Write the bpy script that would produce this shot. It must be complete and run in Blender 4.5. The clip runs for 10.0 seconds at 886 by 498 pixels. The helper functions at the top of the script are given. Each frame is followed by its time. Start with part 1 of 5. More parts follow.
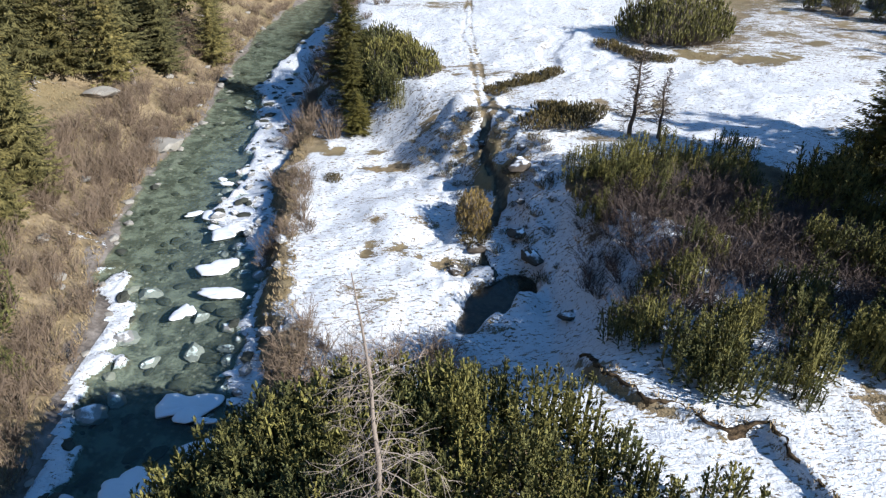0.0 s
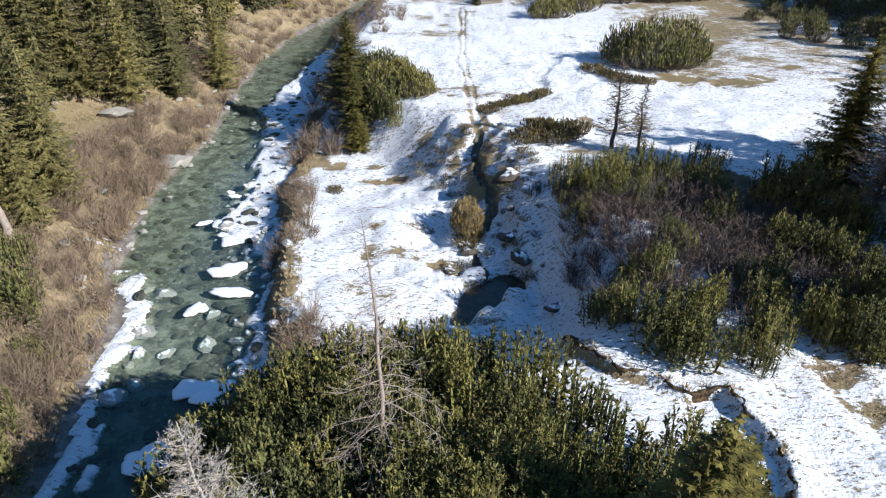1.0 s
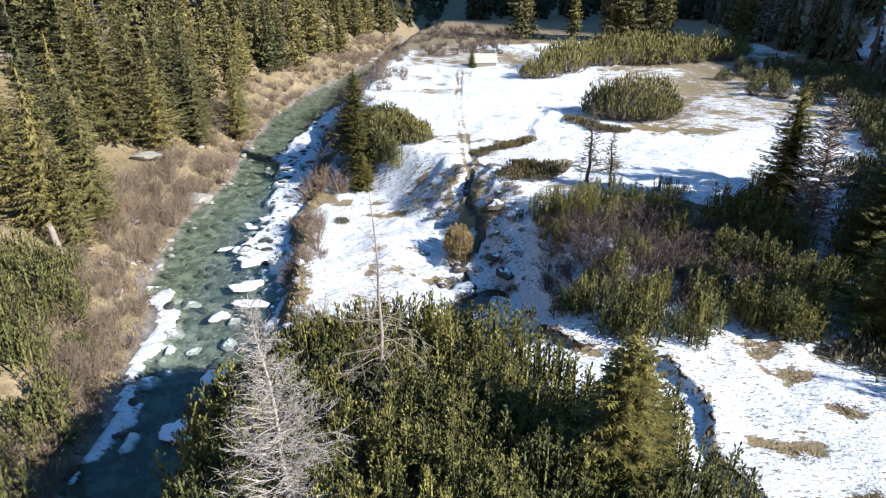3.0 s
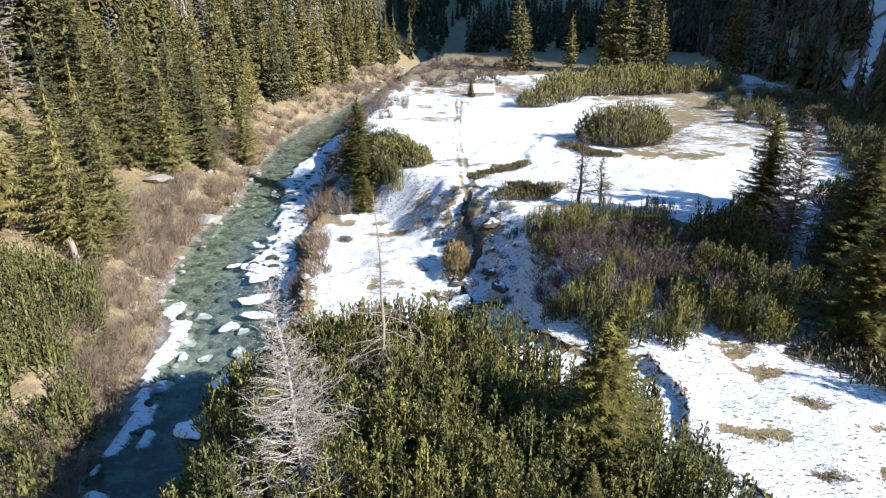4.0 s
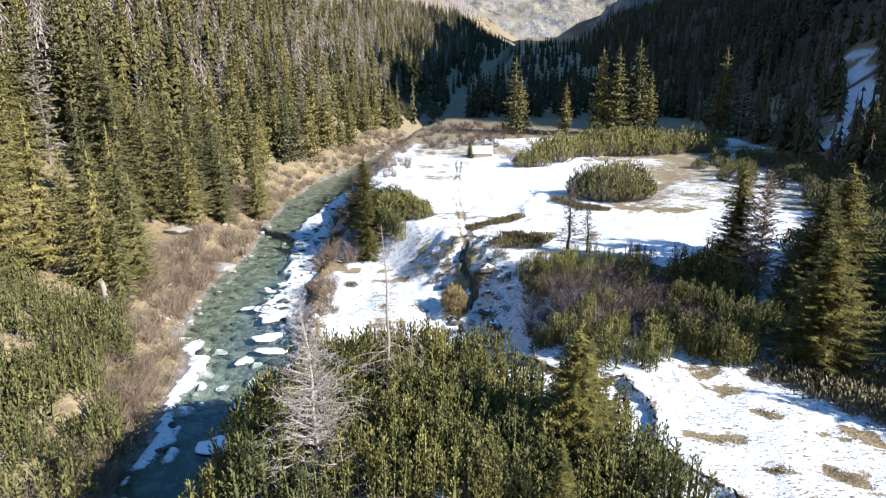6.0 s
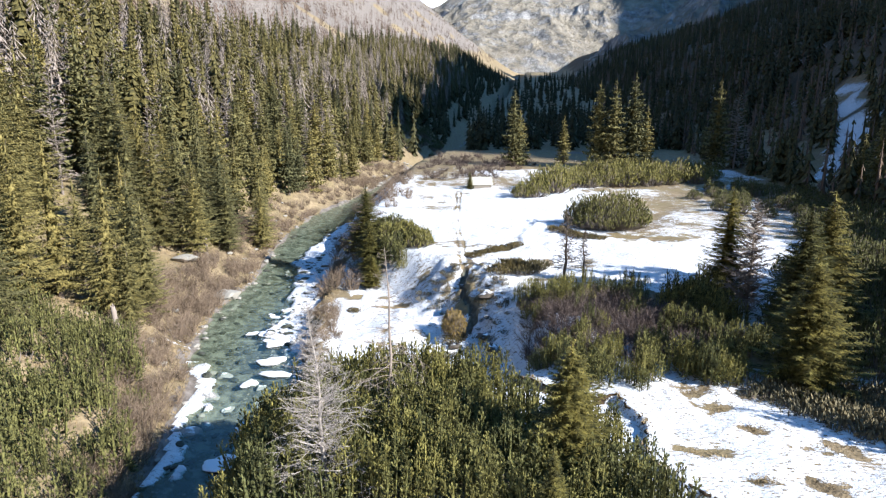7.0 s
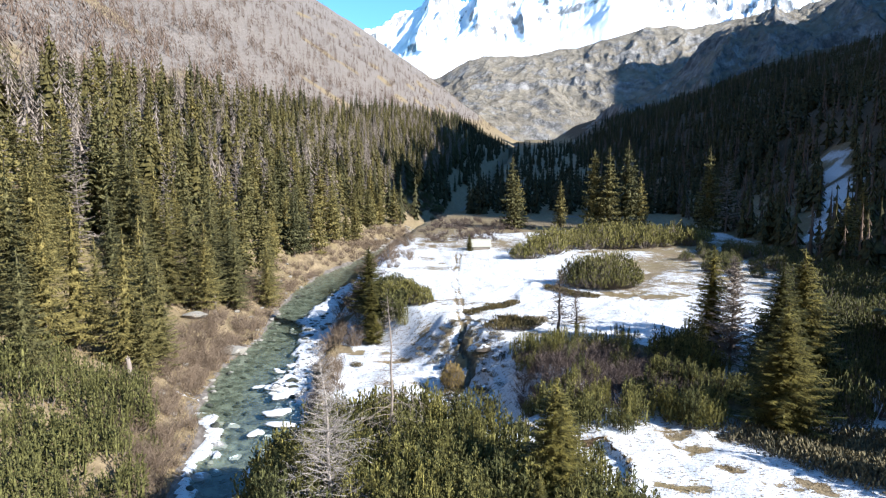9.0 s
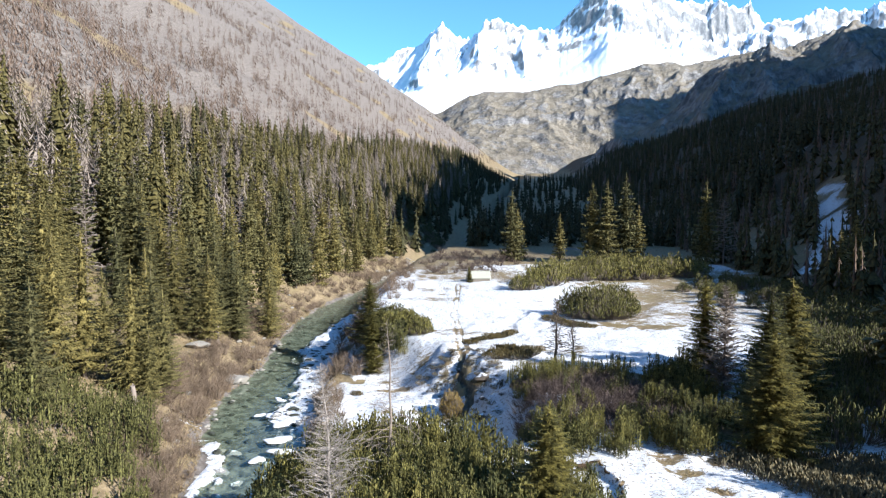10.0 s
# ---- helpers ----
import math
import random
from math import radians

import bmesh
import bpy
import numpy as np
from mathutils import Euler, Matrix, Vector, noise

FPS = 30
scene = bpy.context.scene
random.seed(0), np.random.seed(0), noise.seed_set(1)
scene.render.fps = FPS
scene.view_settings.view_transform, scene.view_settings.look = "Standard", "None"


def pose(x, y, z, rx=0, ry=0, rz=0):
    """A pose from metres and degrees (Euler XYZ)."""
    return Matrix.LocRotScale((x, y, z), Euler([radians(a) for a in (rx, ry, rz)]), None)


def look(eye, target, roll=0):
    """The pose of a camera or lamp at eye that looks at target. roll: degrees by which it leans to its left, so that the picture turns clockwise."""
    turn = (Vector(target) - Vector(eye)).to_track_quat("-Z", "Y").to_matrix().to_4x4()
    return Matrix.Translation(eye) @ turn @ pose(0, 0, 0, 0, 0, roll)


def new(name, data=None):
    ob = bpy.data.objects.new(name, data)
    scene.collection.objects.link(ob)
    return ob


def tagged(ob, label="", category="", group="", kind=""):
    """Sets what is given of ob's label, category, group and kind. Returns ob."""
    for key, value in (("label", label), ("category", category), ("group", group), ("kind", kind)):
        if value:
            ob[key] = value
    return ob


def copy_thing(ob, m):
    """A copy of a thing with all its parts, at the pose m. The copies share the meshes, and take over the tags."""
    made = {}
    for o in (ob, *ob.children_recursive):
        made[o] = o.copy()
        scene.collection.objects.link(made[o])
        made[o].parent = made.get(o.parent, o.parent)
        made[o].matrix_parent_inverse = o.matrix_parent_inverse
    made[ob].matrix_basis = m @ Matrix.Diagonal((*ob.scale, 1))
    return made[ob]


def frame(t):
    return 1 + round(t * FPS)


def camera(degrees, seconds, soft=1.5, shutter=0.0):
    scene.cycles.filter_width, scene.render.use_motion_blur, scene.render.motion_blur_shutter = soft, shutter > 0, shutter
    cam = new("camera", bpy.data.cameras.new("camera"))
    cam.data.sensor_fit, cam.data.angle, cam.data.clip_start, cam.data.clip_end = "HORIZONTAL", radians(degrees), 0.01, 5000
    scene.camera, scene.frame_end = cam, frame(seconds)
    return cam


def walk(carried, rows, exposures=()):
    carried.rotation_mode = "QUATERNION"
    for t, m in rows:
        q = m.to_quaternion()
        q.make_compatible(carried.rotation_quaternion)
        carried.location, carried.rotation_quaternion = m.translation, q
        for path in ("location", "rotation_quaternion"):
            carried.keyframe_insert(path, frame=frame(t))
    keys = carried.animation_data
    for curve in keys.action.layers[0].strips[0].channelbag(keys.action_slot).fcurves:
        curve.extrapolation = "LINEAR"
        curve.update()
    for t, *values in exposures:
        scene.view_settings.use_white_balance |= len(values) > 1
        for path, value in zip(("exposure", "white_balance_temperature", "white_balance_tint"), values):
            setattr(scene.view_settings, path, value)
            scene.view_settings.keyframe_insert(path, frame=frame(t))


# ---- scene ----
cam = camera(70.16, 10.0, 1.25)
PATH = [
    (0, pose(-1.66, 27.94, 25.49, 57.86, 0, -0.41)),
    (0.5, pose(-1.63, 26.03, 25.48, 59.20, 0, -0.60)),
    (1, pose(-1.58, 24.11, 25.46, 60.58, 0, -0.76)),
    (1.5, pose(-1.47, 22.20, 25.39, 62.05, 0, -0.79)),
    (2, pose(-1.29, 20.32, 25.32, 63.48, 0, -0.70)),
    (3.5, pose(-0.90, 15.08, 25.35, 67.51, 0, -0.55)),
    (4, pose(-0.81, 13.50, 25.30, 68.89, 0, -0.50)),
    (4.5, pose(-0.73, 11.98, 25.26, 70.32, 0, -0.44)),
    (5, pose(-0.69, 10.56, 25.24, 71.74, 0, -0.39)),
    (5.5, pose(-0.63, 9.25, 25.23, 73.13, 0, -0.36)),
    (7, pose(-0.52, 5.94, 25.20, 77.42, 0, -0.25)),
    (7.5, pose(-0.47, 4.88, 25.19, 78.88, 0, -0.22)),
    (8, pose(-0.40, 3.85, 25.18, 80.34, 0, -0.19)),
    (8.5, pose(-0.34, 2.85, 25.16, 81.79, 0, -0.15)),
    (9, pose(-0.27, 1.90, 25.12, 83.24, 0, -0.12)),
    (9.5, pose(-0.16, 0.96, 25.07, 84.73, 0, -0.07)),
    (10, pose(-0.00, 0.00, 25.00, 86.23, 0, 0.00)),
]
walk(cam, PATH, [(0, 1.1), (2, 1.3), (4.5, 1.58), (7, 1.62), (10, 1.4)])

# ---- light ----
SUN_EL, SUN_AZ = 29.0, 119.0          # degrees above the horizon, clockwise from +y
world = bpy.data.worlds.new("sky")
scene.world = world
world.use_nodes = True
wn = world.node_tree
sky = wn.nodes.new("ShaderNodeTexSky")
sky.sky_type, sky.sun_disc = "NISHITA", False
sky.sun_elevation, sky.sun_rotation = radians(SUN_EL), radians(SUN_AZ)
sky.altitude, sky.air_density, sky.dust_density, sky.ozone_density = 1800, 1.0, 0.0, 2.0
tint = wn.nodes.new("ShaderNodeMix")
tint.data_type, tint.blend_type = "RGBA", "MULTIPLY"
tint.inputs[0].default_value = 1.0
tint.inputs[7].default_value = (0.66, 1.18, 1.45, 1)
wn.links.new(sky.outputs[0], tint.inputs[6])
wn.links.new(tint.outputs[2], wn.nodes["Background"].inputs[0])
wn.nodes["Background"].inputs[1].default_value = 0.09
sun = new("sun", bpy.data.lights.new("sun", "SUN"))
sun.data.energy, sun.data.angle, sun.data.color = 5.0, radians(0.5), (1.0, 0.985, 0.96)
SUN_DIR = Vector((math.sin(radians(SUN_AZ)) * math.cos(radians(SUN_EL)), math.cos(radians(SUN_AZ)) * math.cos(radians(SUN_EL)), math.sin(radians(SUN_EL))))
sun.matrix_world = look(SUN_DIR * 300, (0, 0, 0))
tagged(sun, kind="structure")


# ---- materials ----
class Mat:
    """A small builder for procedural materials."""
    def __init__(self, name, rough=0.9, spec=0.2):
        self.m = bpy.data.materials.new(name)
        self.m.use_nodes = True
        self.t = self.m.node_tree
        self.b = self.t.nodes["Principled BSDF"]
        self.b.inputs["Roughness"].default_value = rough
        self.b.inputs["Specular IOR Level"].default_value = spec
        self.geo = self.t.nodes.new("ShaderNodeNewGeometry").outputs["Position"]

    def n(self, kind):
        return self.t.nodes.new(kind)

    def link(self, a, b):
        self.t.links.new(a, b)

    def noise(self, scale, detail=4, rough=0.6, stretch=None):
        x = self.n("ShaderNodeTexNoise")
        x.inputs["Scale"].default_value, x.inputs["Detail"].default_value, x.inputs["Roughness"].default_value = scale, detail, rough
        src = self.geo
        if stretch:
            k = self.n("ShaderNodeMapping")
            k.inputs["Scale"].default_value = stretch
            self.link(src, k.inputs[0])
            src = k.outputs[0]
        self.link(src, x.inputs["Vector"])
        return x.outputs["Fac"]

    def cells(self, scale, feature="F1", out="Distance"):
        x = self.n("ShaderNodeTexVoronoi")
        x.feature = feature
        x.inputs["Scale"].default_value = scale
        self.link(self.geo, x.inputs["Vector"])
        return x.outputs[out]

    def ramp(self, fac, stops):
        x = self.n("ShaderNodeValToRGB")
        e = x.color_ramp.elements
        for k, (p, c) in enumerate(stops):
            q = e[k] if k < 2 else e.new(p)
            q.position = p
            q.color = (*c, 1) if isinstance(c, tuple) else (c, c, c, 1)
        self.link(fac, x.inputs[0])
        return x.outputs[0]

    def mix(self, fac, a, b):
        x = self.n("ShaderNodeMix")
        x.data_type = "RGBA"
        for v, k in ((fac, 0), (a, 6), (b, 7)):
            if isinstance(v, (int, float)):
                x.inputs[k].default_value = v
            elif isinstance(v, tuple):
                x.inputs[k].default_value = (*v, 1)
            else:
                self.link(v, x.inputs[k])
        return x.outputs[2]

    def math(self, op, a, b=0.0, c=0.0):
        x = self.n("ShaderNodeMath")
        x.operation = op
        for v, k in ((a, 0), (b, 1), (c, 2)):
            if isinstance(v, (int, float)):
                x.inputs[k].default_value = v
            else:
                self.link(v, x.inputs[k])
        return x.outputs[0]

    def step(self, v, lo, hi):
        x = self.n("ShaderNodeMapRange")
        x.interpolation_type = "SMOOTHSTEP"
        self.link(v, x.inputs[0])
        x.inputs[1].default_value, x.inputs[2].default_value = lo, hi
        return x.outputs[0]

    def attr(self, name):
        x = self.n("ShaderNodeAttribute")
        x.attribute_name = name
        return x.outputs["Fac"]

    def random(self):
        return self.n("ShaderNodeObjectInfo").outputs["Random"]

    def island(self):
        return self.n("ShaderNodeNewGeometry").outputs["Random Per Island"]

    def color(self, c):
        self.link(c, self.b.inputs["Base Color"]) if not isinstance(c, tuple) else None
        if isinstance(c, tuple):
            self.b.inputs["Base Color"].default_value = (*c, 1)
        return self

    def bump(self, h, strength=0.4, dist=0.05):
        x = self.n("ShaderNodeBump")
        x.inputs["Strength"].default_value, x.inputs["Distance"].default_value = strength, dist
        self.link(h, x.inputs["Height"])
        self.link(x.outputs[0], self.b.inputs["Normal"])
        return self


def leaf_material(name, dark, light, scale=1.5):
    k = Mat(name, 0.75, 0.2)
    c = k.mix(k.step(k.noise(scale, 3), 0.3, 0.7), dark, light)
    r = k.ramp(k.random(), [(0.0, (0.60, 0.64, 0.70)), (1.0, (1.36, 1.22, 1.02))])
    x = k.n("ShaderNodeMix")
    x.data_type, x.blend_type = "RGBA", "MULTIPLY"
    x.inputs[0].default_value = 1.0
    k.link(c, x.inputs[6])
    k.link(r, x.inputs[7])
    k.color(x.outputs[2])
    thin, both = k.n("ShaderNodeBsdfTranslucent"), k.n("ShaderNodeMixShader")
    both.inputs[0].default_value = 0.10
    k.link(x.outputs[2], thin.inputs[0])
    k.link(k.b.outputs[0], both.inputs[1])
    k.link(thin.outputs[0], both.inputs[2])
    k.link(both.outputs[0], k.t.nodes["Material Output"].inputs[0])
    return k.m


def bark_material(name, dark, light):
    k = Mat(name, 0.9, 0.15)
    n = k.noise(3.0, 5, 0.7, (6, 6, 1.2))
    k.color(k.mix(n, dark, light)).bump(n, 0.6, 0.02)
    return k.m


M_SPRUCE = leaf_material("spruce_needles", (0.045, 0.045, 0.018), (0.215, 0.195, 0.081))
# Darker copy of the spruce needles: far woods carry shade in their colour.
M_SHADESPRUCE = leaf_material("shade_toned_spruce_needles", (0.022, 0.0225, 0.0095), (0.088, 0.081, 0.032))
M_FIR = leaf_material("valley_spruce_needles", (0.02, 0.0215, 0.0065), (0.174, 0.158, 0.046), 2.0)
M_MUGO = leaf_material("mountain_pine_needles", (0.020, 0.0225, 0.0085), (0.20, 0.195, 0.068), 2.5)
M_JUNIPER = leaf_material("low_shrub_needles", (0.036, 0.032, 0.015), (0.125, 0.103, 0.046), 3.0)
M_GOLDEN = leaf_material("golden_juniper_needles", (0.104, 0.0777, 0.0296), (0.266, 0.2, 0.074), 3.0)
M_HEATH = leaf_material("grey_heath_twigs", (0.0666, 0.0614, 0.0385), (0.174, 0.159, 0.104), 3.0)
M_BARK = bark_material("spruce_bark", (0.048, 0.036, 0.028), (0.16, 0.128, 0.104))
M_STEM = bark_material("pine_stem_bark", (0.08, 0.064, 0.0528), (0.224, 0.188, 0.16))
M_DEADWOOD = bark_material("bleached_wood", (0.136, 0.108, 0.0864), (0.296, 0.248, 0.212))
M_LARCHFAR = bark_material("far_larch_twigs", (0.080, 0.055, 0.041), (0.178, 0.130, 0.100))
M_DEADPALE = bark_material("silvered_wood", (0.176, 0.152, 0.132), (0.368, 0.328, 0.296))
M_LARCH = bark_material("bare_larch_twigs", (0.124, 0.1, 0.084), (0.264, 0.22, 0.188))
M_TWIG = bark_material("alder_twigs", (0.08, 0.0584, 0.0416), (0.228, 0.168, 0.12))
# Purplish twig colour with the thicket's shade mixed into it.
M_SHADEWILLOW = bark_material("shade_dark_willow_twigs", (0.045, 0.032, 0.029), (0.125, 0.095, 0.082))
M_STRAW = bark_material("dry_grass_blades", (0.176, 0.128, 0.068), (0.352, 0.268, 0.152))


def ground_material():
    k = Mat("alpine_ground", 0.9, 0.15)
    big, mid, fine = k.noise(0.16, 5), k.noise(0.9, 5), k.noise(6.0, 4, 0.7)
    streak = k.noise(1.0, 4, 0.65, (0.45, 2.6, 1.0))
    grass = k.mix(k.step(mid, 0.3, 0.7), (0.123, 0.0918, 0.0558), (0.262, 0.201, 0.123))
    grass = k.mix(k.step(big, 0.45, 0.62), grass, (0.189, 0.148, 0.082))
    grass = k.mix(k.math("MULTIPLY", k.step(fine, 0.5, 0.75), 0.5), grass, (0.082, 0.0615, 0.0328))
    rock = k.mix(k.step(mid, 0.3, 0.7), (0.0943, 0.0779, 0.0656), (0.205, 0.18, 0.16))
    base = k.mix(k.step(k.attr("rock"), 0.3, 0.7), grass, rock)
    # Dark brown mask: shade painted on ditch, creek and slope, litter under pines.
    base = k.mix(k.step(k.attr("shade_litter"), 0.25, 0.7), base, (0.036, 0.026, 0.018))
    cell = k.cells(2.6, "F1", "Color")
    bed = k.mix(k.ramp(cell, [(0.1, 0.0), (0.9, 1.0)]), (0.0574, 0.0558, 0.0426), (0.279, 0.262, 0.213))
    bed = k.mix(k.step(k.cells(2.6), 0.1, 0.45), bed, (0.0779, 0.0804, 0.0623))
    bed = k.mix(k.step(mid, 0.42, 0.62), bed, (0.176, 0.18, 0.143))
    base = k.mix(k.attr("bed"), base, bed)
    v = k.math("ADD", k.attr("snow"), k.math("MULTIPLY_ADD", streak, 0.9, -0.45))
    v = k.math("ADD", v, k.math("MULTIPLY_ADD", fine, 0.7, -0.35))
    v = k.math("ADD", v, k.math("MULTIPLY_ADD", k.noise(0.55, 5, 0.7), 0.7, -0.35))
    speck = k.step(k.noise(4.0, 5, 0.75, (0.6, 1.5, 1.0)), 0.53, 0.62)
    v = k.math("SUBTRACT", v, k.math("MULTIPLY", speck, 0.72))
    snow = k.step(v, 0.42, 0.56)
    white = k.mix(fine, (0.53, 0.545, 0.57), (0.64, 0.645, 0.655))
    k.color(k.mix(snow, base, white))
    h = k.math("ADD", k.math("MULTIPLY", snow, 0.5), k.math("ADD", k.math("MULTIPLY", fine, 0.7), k.math("MULTIPLY", mid, 0.9)))
    h = k.math("ADD", h, k.math("MULTIPLY", k.noise(2.4, 5, 0.65, (0.7, 1.5, 1.0)), 1.5))
    k.bump(h, 0.85, 0.17)
    return k.m


def stone_material(name, dark, light, snow_on=True):
    k = Mat(name, 0.85, 0.25)
    n, f = k.noise(1.6, 6, 0.65), k.noise(11, 4)
    c = k.mix(n, dark, light)
    c = k.mix(k.math("MULTIPLY", k.step(f, 0.55, 0.7), 0.4), c, dark)
    if snow_on:
        nz = k.n("ShaderNodeSeparateXYZ")
        k.link(k.n("ShaderNodeNewGeometry").outputs["Normal"], nz.inputs[0])
        c = k.mix(k.step(k.math("MULTIPLY_ADD", n, 0.4, nz.outputs[2]), 1.12, 1.22), c, (0.80, 0.81, 0.83))
    k.color(c).bump(k.math("ADD", n, k.math("MULTIPLY", f, 0.4)), 0.6, 0.05)
    return k.m


M_GROUND = ground_material()
M_ROCK = stone_material("granite_boulder", (0.107, 0.102, 0.0984), (0.328, 0.32, 0.295))
M_PEATROCK = stone_material("dark_brook_boulder", (0.022, 0.018, 0.015), (0.105, 0.085, 0.065))
M_ROCKBARE = stone_material("dry_granite", (0.139, 0.127, 0.111), (0.31, 0.29, 0.25), False)
M_WETROCK = stone_material("wet_riverbed_stone", (0.018, 0.0197, 0.0148), (0.0697, 0.0722, 0.0558), False)


def snow_material():
    k = Mat("old_snow", 0.6, 0.3)
    n, f = k.noise(1.3, 5), k.noise(9, 4)
    k.color(k.mix(n, (0.53, 0.555, 0.59), (0.64, 0.645, 0.655))).bump(k.math("ADD", n, k.math("MULTIPLY", f, 0.3)), 0.5, 0.06)
    return k.m


M_SNOW = snow_material()


def water_material(name, tint, cloud, share):
    m = bpy.data.materials.new(name)
    m.use_nodes = True
    t = m.node_tree
    t.nodes.remove(t.nodes["Principled BSDF"])
    clear, gloss, fres, mix = (t.nodes.new("ShaderNode" + q) for q in ("BsdfTransparent", "BsdfGlossy", "Fresnel", "MixShader"))
    body, mix2 = t.nodes.new("ShaderNodeBsdfDiffuse"), t.nodes.new("ShaderNodeMixShader")
    clear.inputs[0].default_value = (*tint, 1)
    body.inputs[0].default_value = (*cloud, 1)
    mix2.inputs[0].default_value = share
    gloss.inputs[1].default_value = 0.06
    fres.inputs[0].default_value = 1.33
    wave, bump, geo = t.nodes.new("ShaderNodeTexNoise"), t.nodes.new("ShaderNodeBump"), t.nodes.new("ShaderNodeNewGeometry")
    wave.inputs["Scale"].default_value, wave.inputs["Detail"].default_value = 2.2, 4
    t.links.new(geo.outputs["Position"], wave.inputs["Vector"])
    bump.inputs["Strength"].default_value, bump.inputs["Distance"].default_value = 0.35, 0.08
    t.links.new(wave.outputs["Fac"], bump.inputs["Height"])
    t.links.new(bump.outputs[0], gloss.inputs["Normal"])
    t.links.new(bump.outputs[0], fres.inputs["Normal"])
    t.links.new(clear.outputs[0], mix2.inputs[1])
    t.links.new(body.outputs[0], mix2.inputs[2])
    t.links.new(fres.outputs[0], mix.inputs[0])
    t.links.new(mix2.outputs[0], mix.inputs[1])
    t.links.new(gloss.outputs[0], mix.inputs[2])
    t.links.new(mix.outputs[0], t.nodes["Material Output"].inputs[0])
    return m


M_WATER = water_material("clear_stream_water", (0.76, 0.88, 0.83), (0.08, 0.15, 0.13), 0.05)
M_POOL = water_material("dark_pool_water", (0.58, 0.51, 0.42), (0.075, 0.062, 0.048), 0.35)


# ---- the lie of the land ----
def ss(v):
    v = np.clip(v, 0.0, 1.0)
    return v * v * (3 - 2 * v)


def grain(x, y, scale, seed=0):
    """Smooth value noise, -1 to 1, on arrays."""
    x, y = np.asarray(x, float) / scale, np.asarray(y, float) / scale
    xi, yi = np.floor(x), np.floor(y)
    fx, fy = x - xi, y - yi
    fx, fy = fx * fx * (3 - 2 * fx), fy * fy * (3 - 2 * fy)

    def h(a, b):
        q = np.sin(a * 127.1 + b * 311.7 + seed * 74.7) * 43758.5453
        return (q - np.floor(q)) * 2 - 1
    return (h(xi, yi) * (1 - fx) + h(xi + 1, yi) * fx) * (1 - fy) + (h(xi, yi + 1) * (1 - fx) + h(xi + 1, yi + 1) * fx) * fy


BANK_Y = (-60, 20, 45, 55, 60, 66, 72, 80, 95, 105, 126, 142, 155, 170, 185, 213, 235, 259, 300, 3000)
BANK_L = (-18, -19, -21.0, -22.5, -23.5, -26, -27.5, -28.3, -27.5, -29, -30.3, -29.4, -27, -23.5, -20.5, -17, -11.5, -5, 4, 390)
BANK_R = (-11, -12.6, -12.2, -12, -13.5, -14.5, -15.3, -16.5, -17, -17.3, -18, -18.2, -18.6, -17.5, -15.5, -10.5, -5, 2.5, 12, 400)
ICE_X = (-9, -10, -12.5, -13.8, -14.6, -15.5, -20.2, -20.5, -22, -24.5, -23.2, -21, -20, -18, -16, -11, -5, 2, 12, 400)
STEP_Y = (-60, 30, 38, 43, 46, 49, 55, 66, 75, 82, 90, 100, 120, 200, 3000)
STEP_X = (-10, -13, -12, -10, -4, 3, 8, 6.5, 3, -2, -9, -14, -16, -12, 420)
DITCH = ((5.0, 56), (5.3, 52), (5.5, 48.6), (6.8, 46.9), (8.2, 46.2), (9.6, 45.1), (10.4, 45.4), (11.4, 45.4), (11.6, 44.0), (12.1, 42.4), (12.1, 41.2), (11.5, 39.6), (11.1, 38.6), (11.3, 37.5), (12.0, 35.8), (13.3, 34.2), (16, 29.5), (19, 22))
ROAD_Y = 240
# height of the steep mountain shoulder to the east: unseen, shaped for its shade
SHADE_RIDGE_Y = (-200, 60, 100, 105, 112, 120, 130, 170, 220, 350, 600, 700, 1000, 1400)
SHADE_RIDGE_H = (40, 64, 86, 94, 138, 185, 215, 255, 315, 460, 560, 590, 640, 640)
PATCHES = ((-5.1, 65.4, 1.3), (-3.1, 69.2, 0.7), (-5.0, 79.5, 0.8), (-7.3, 79.6, 0.5), (-0.8, 63.9, 0.7), (-7.2, 60.7, 0.6), (-6.4, 69.2, 0.5), (-14.5, 84.6, 1.6),
           (14.6, 38.3, 0.9), (18.6, 41.2, 0.6), (16.6, 35.5, 0.5), (16.5, 46.5, 0.9), (21, 46.5, 1.0), (19.5, 35.5, 0.8), (22.5, 39.0, 0.9), (13.4, 33.0, 0.7), (24.5, 35.0, 0.9), (17.6, 44.0, 0.8), (-3.4, 93.0, 1.7), (33, 95.5, 2.0), (27, 97, 1.3))
TRACK = ((3.6, 145), (3.0, 128), (1.8, 106), (2.3, 96), (2.4, 86), (2.8, 81))
HOLLOW = ((14, 106), (12.3, 103), (10.1, 98), (10.3, 93.4), (7.5, 90), (4.0, 88.3), (2.2, 83))
GULLY = ((133, 220), (115, 186), (100, 164), (88, 152))
CREEK = ((2.6, 80.5), (2.0, 77), (3.2, 71), (1.2, 66), (2.8, 61))


def water_level(y):
    return 0.014 * (np.asarray(y, float) - 50)


def line_distance(x, y, line):
    best = np.full(np.shape(x), 1e9)
    for (ax, ay), (bx, by) in zip(line[:-1], line[1:]):
        dx, dy = bx - ax, by - ay
        k = np.clip(((x - ax) * dx + (y - ay) * dy) / (dx * dx + dy * dy), 0, 1)
        best = np.minimum(best, np.hypot(x - ax - k * dx, y - ay - k * dy))
    return best


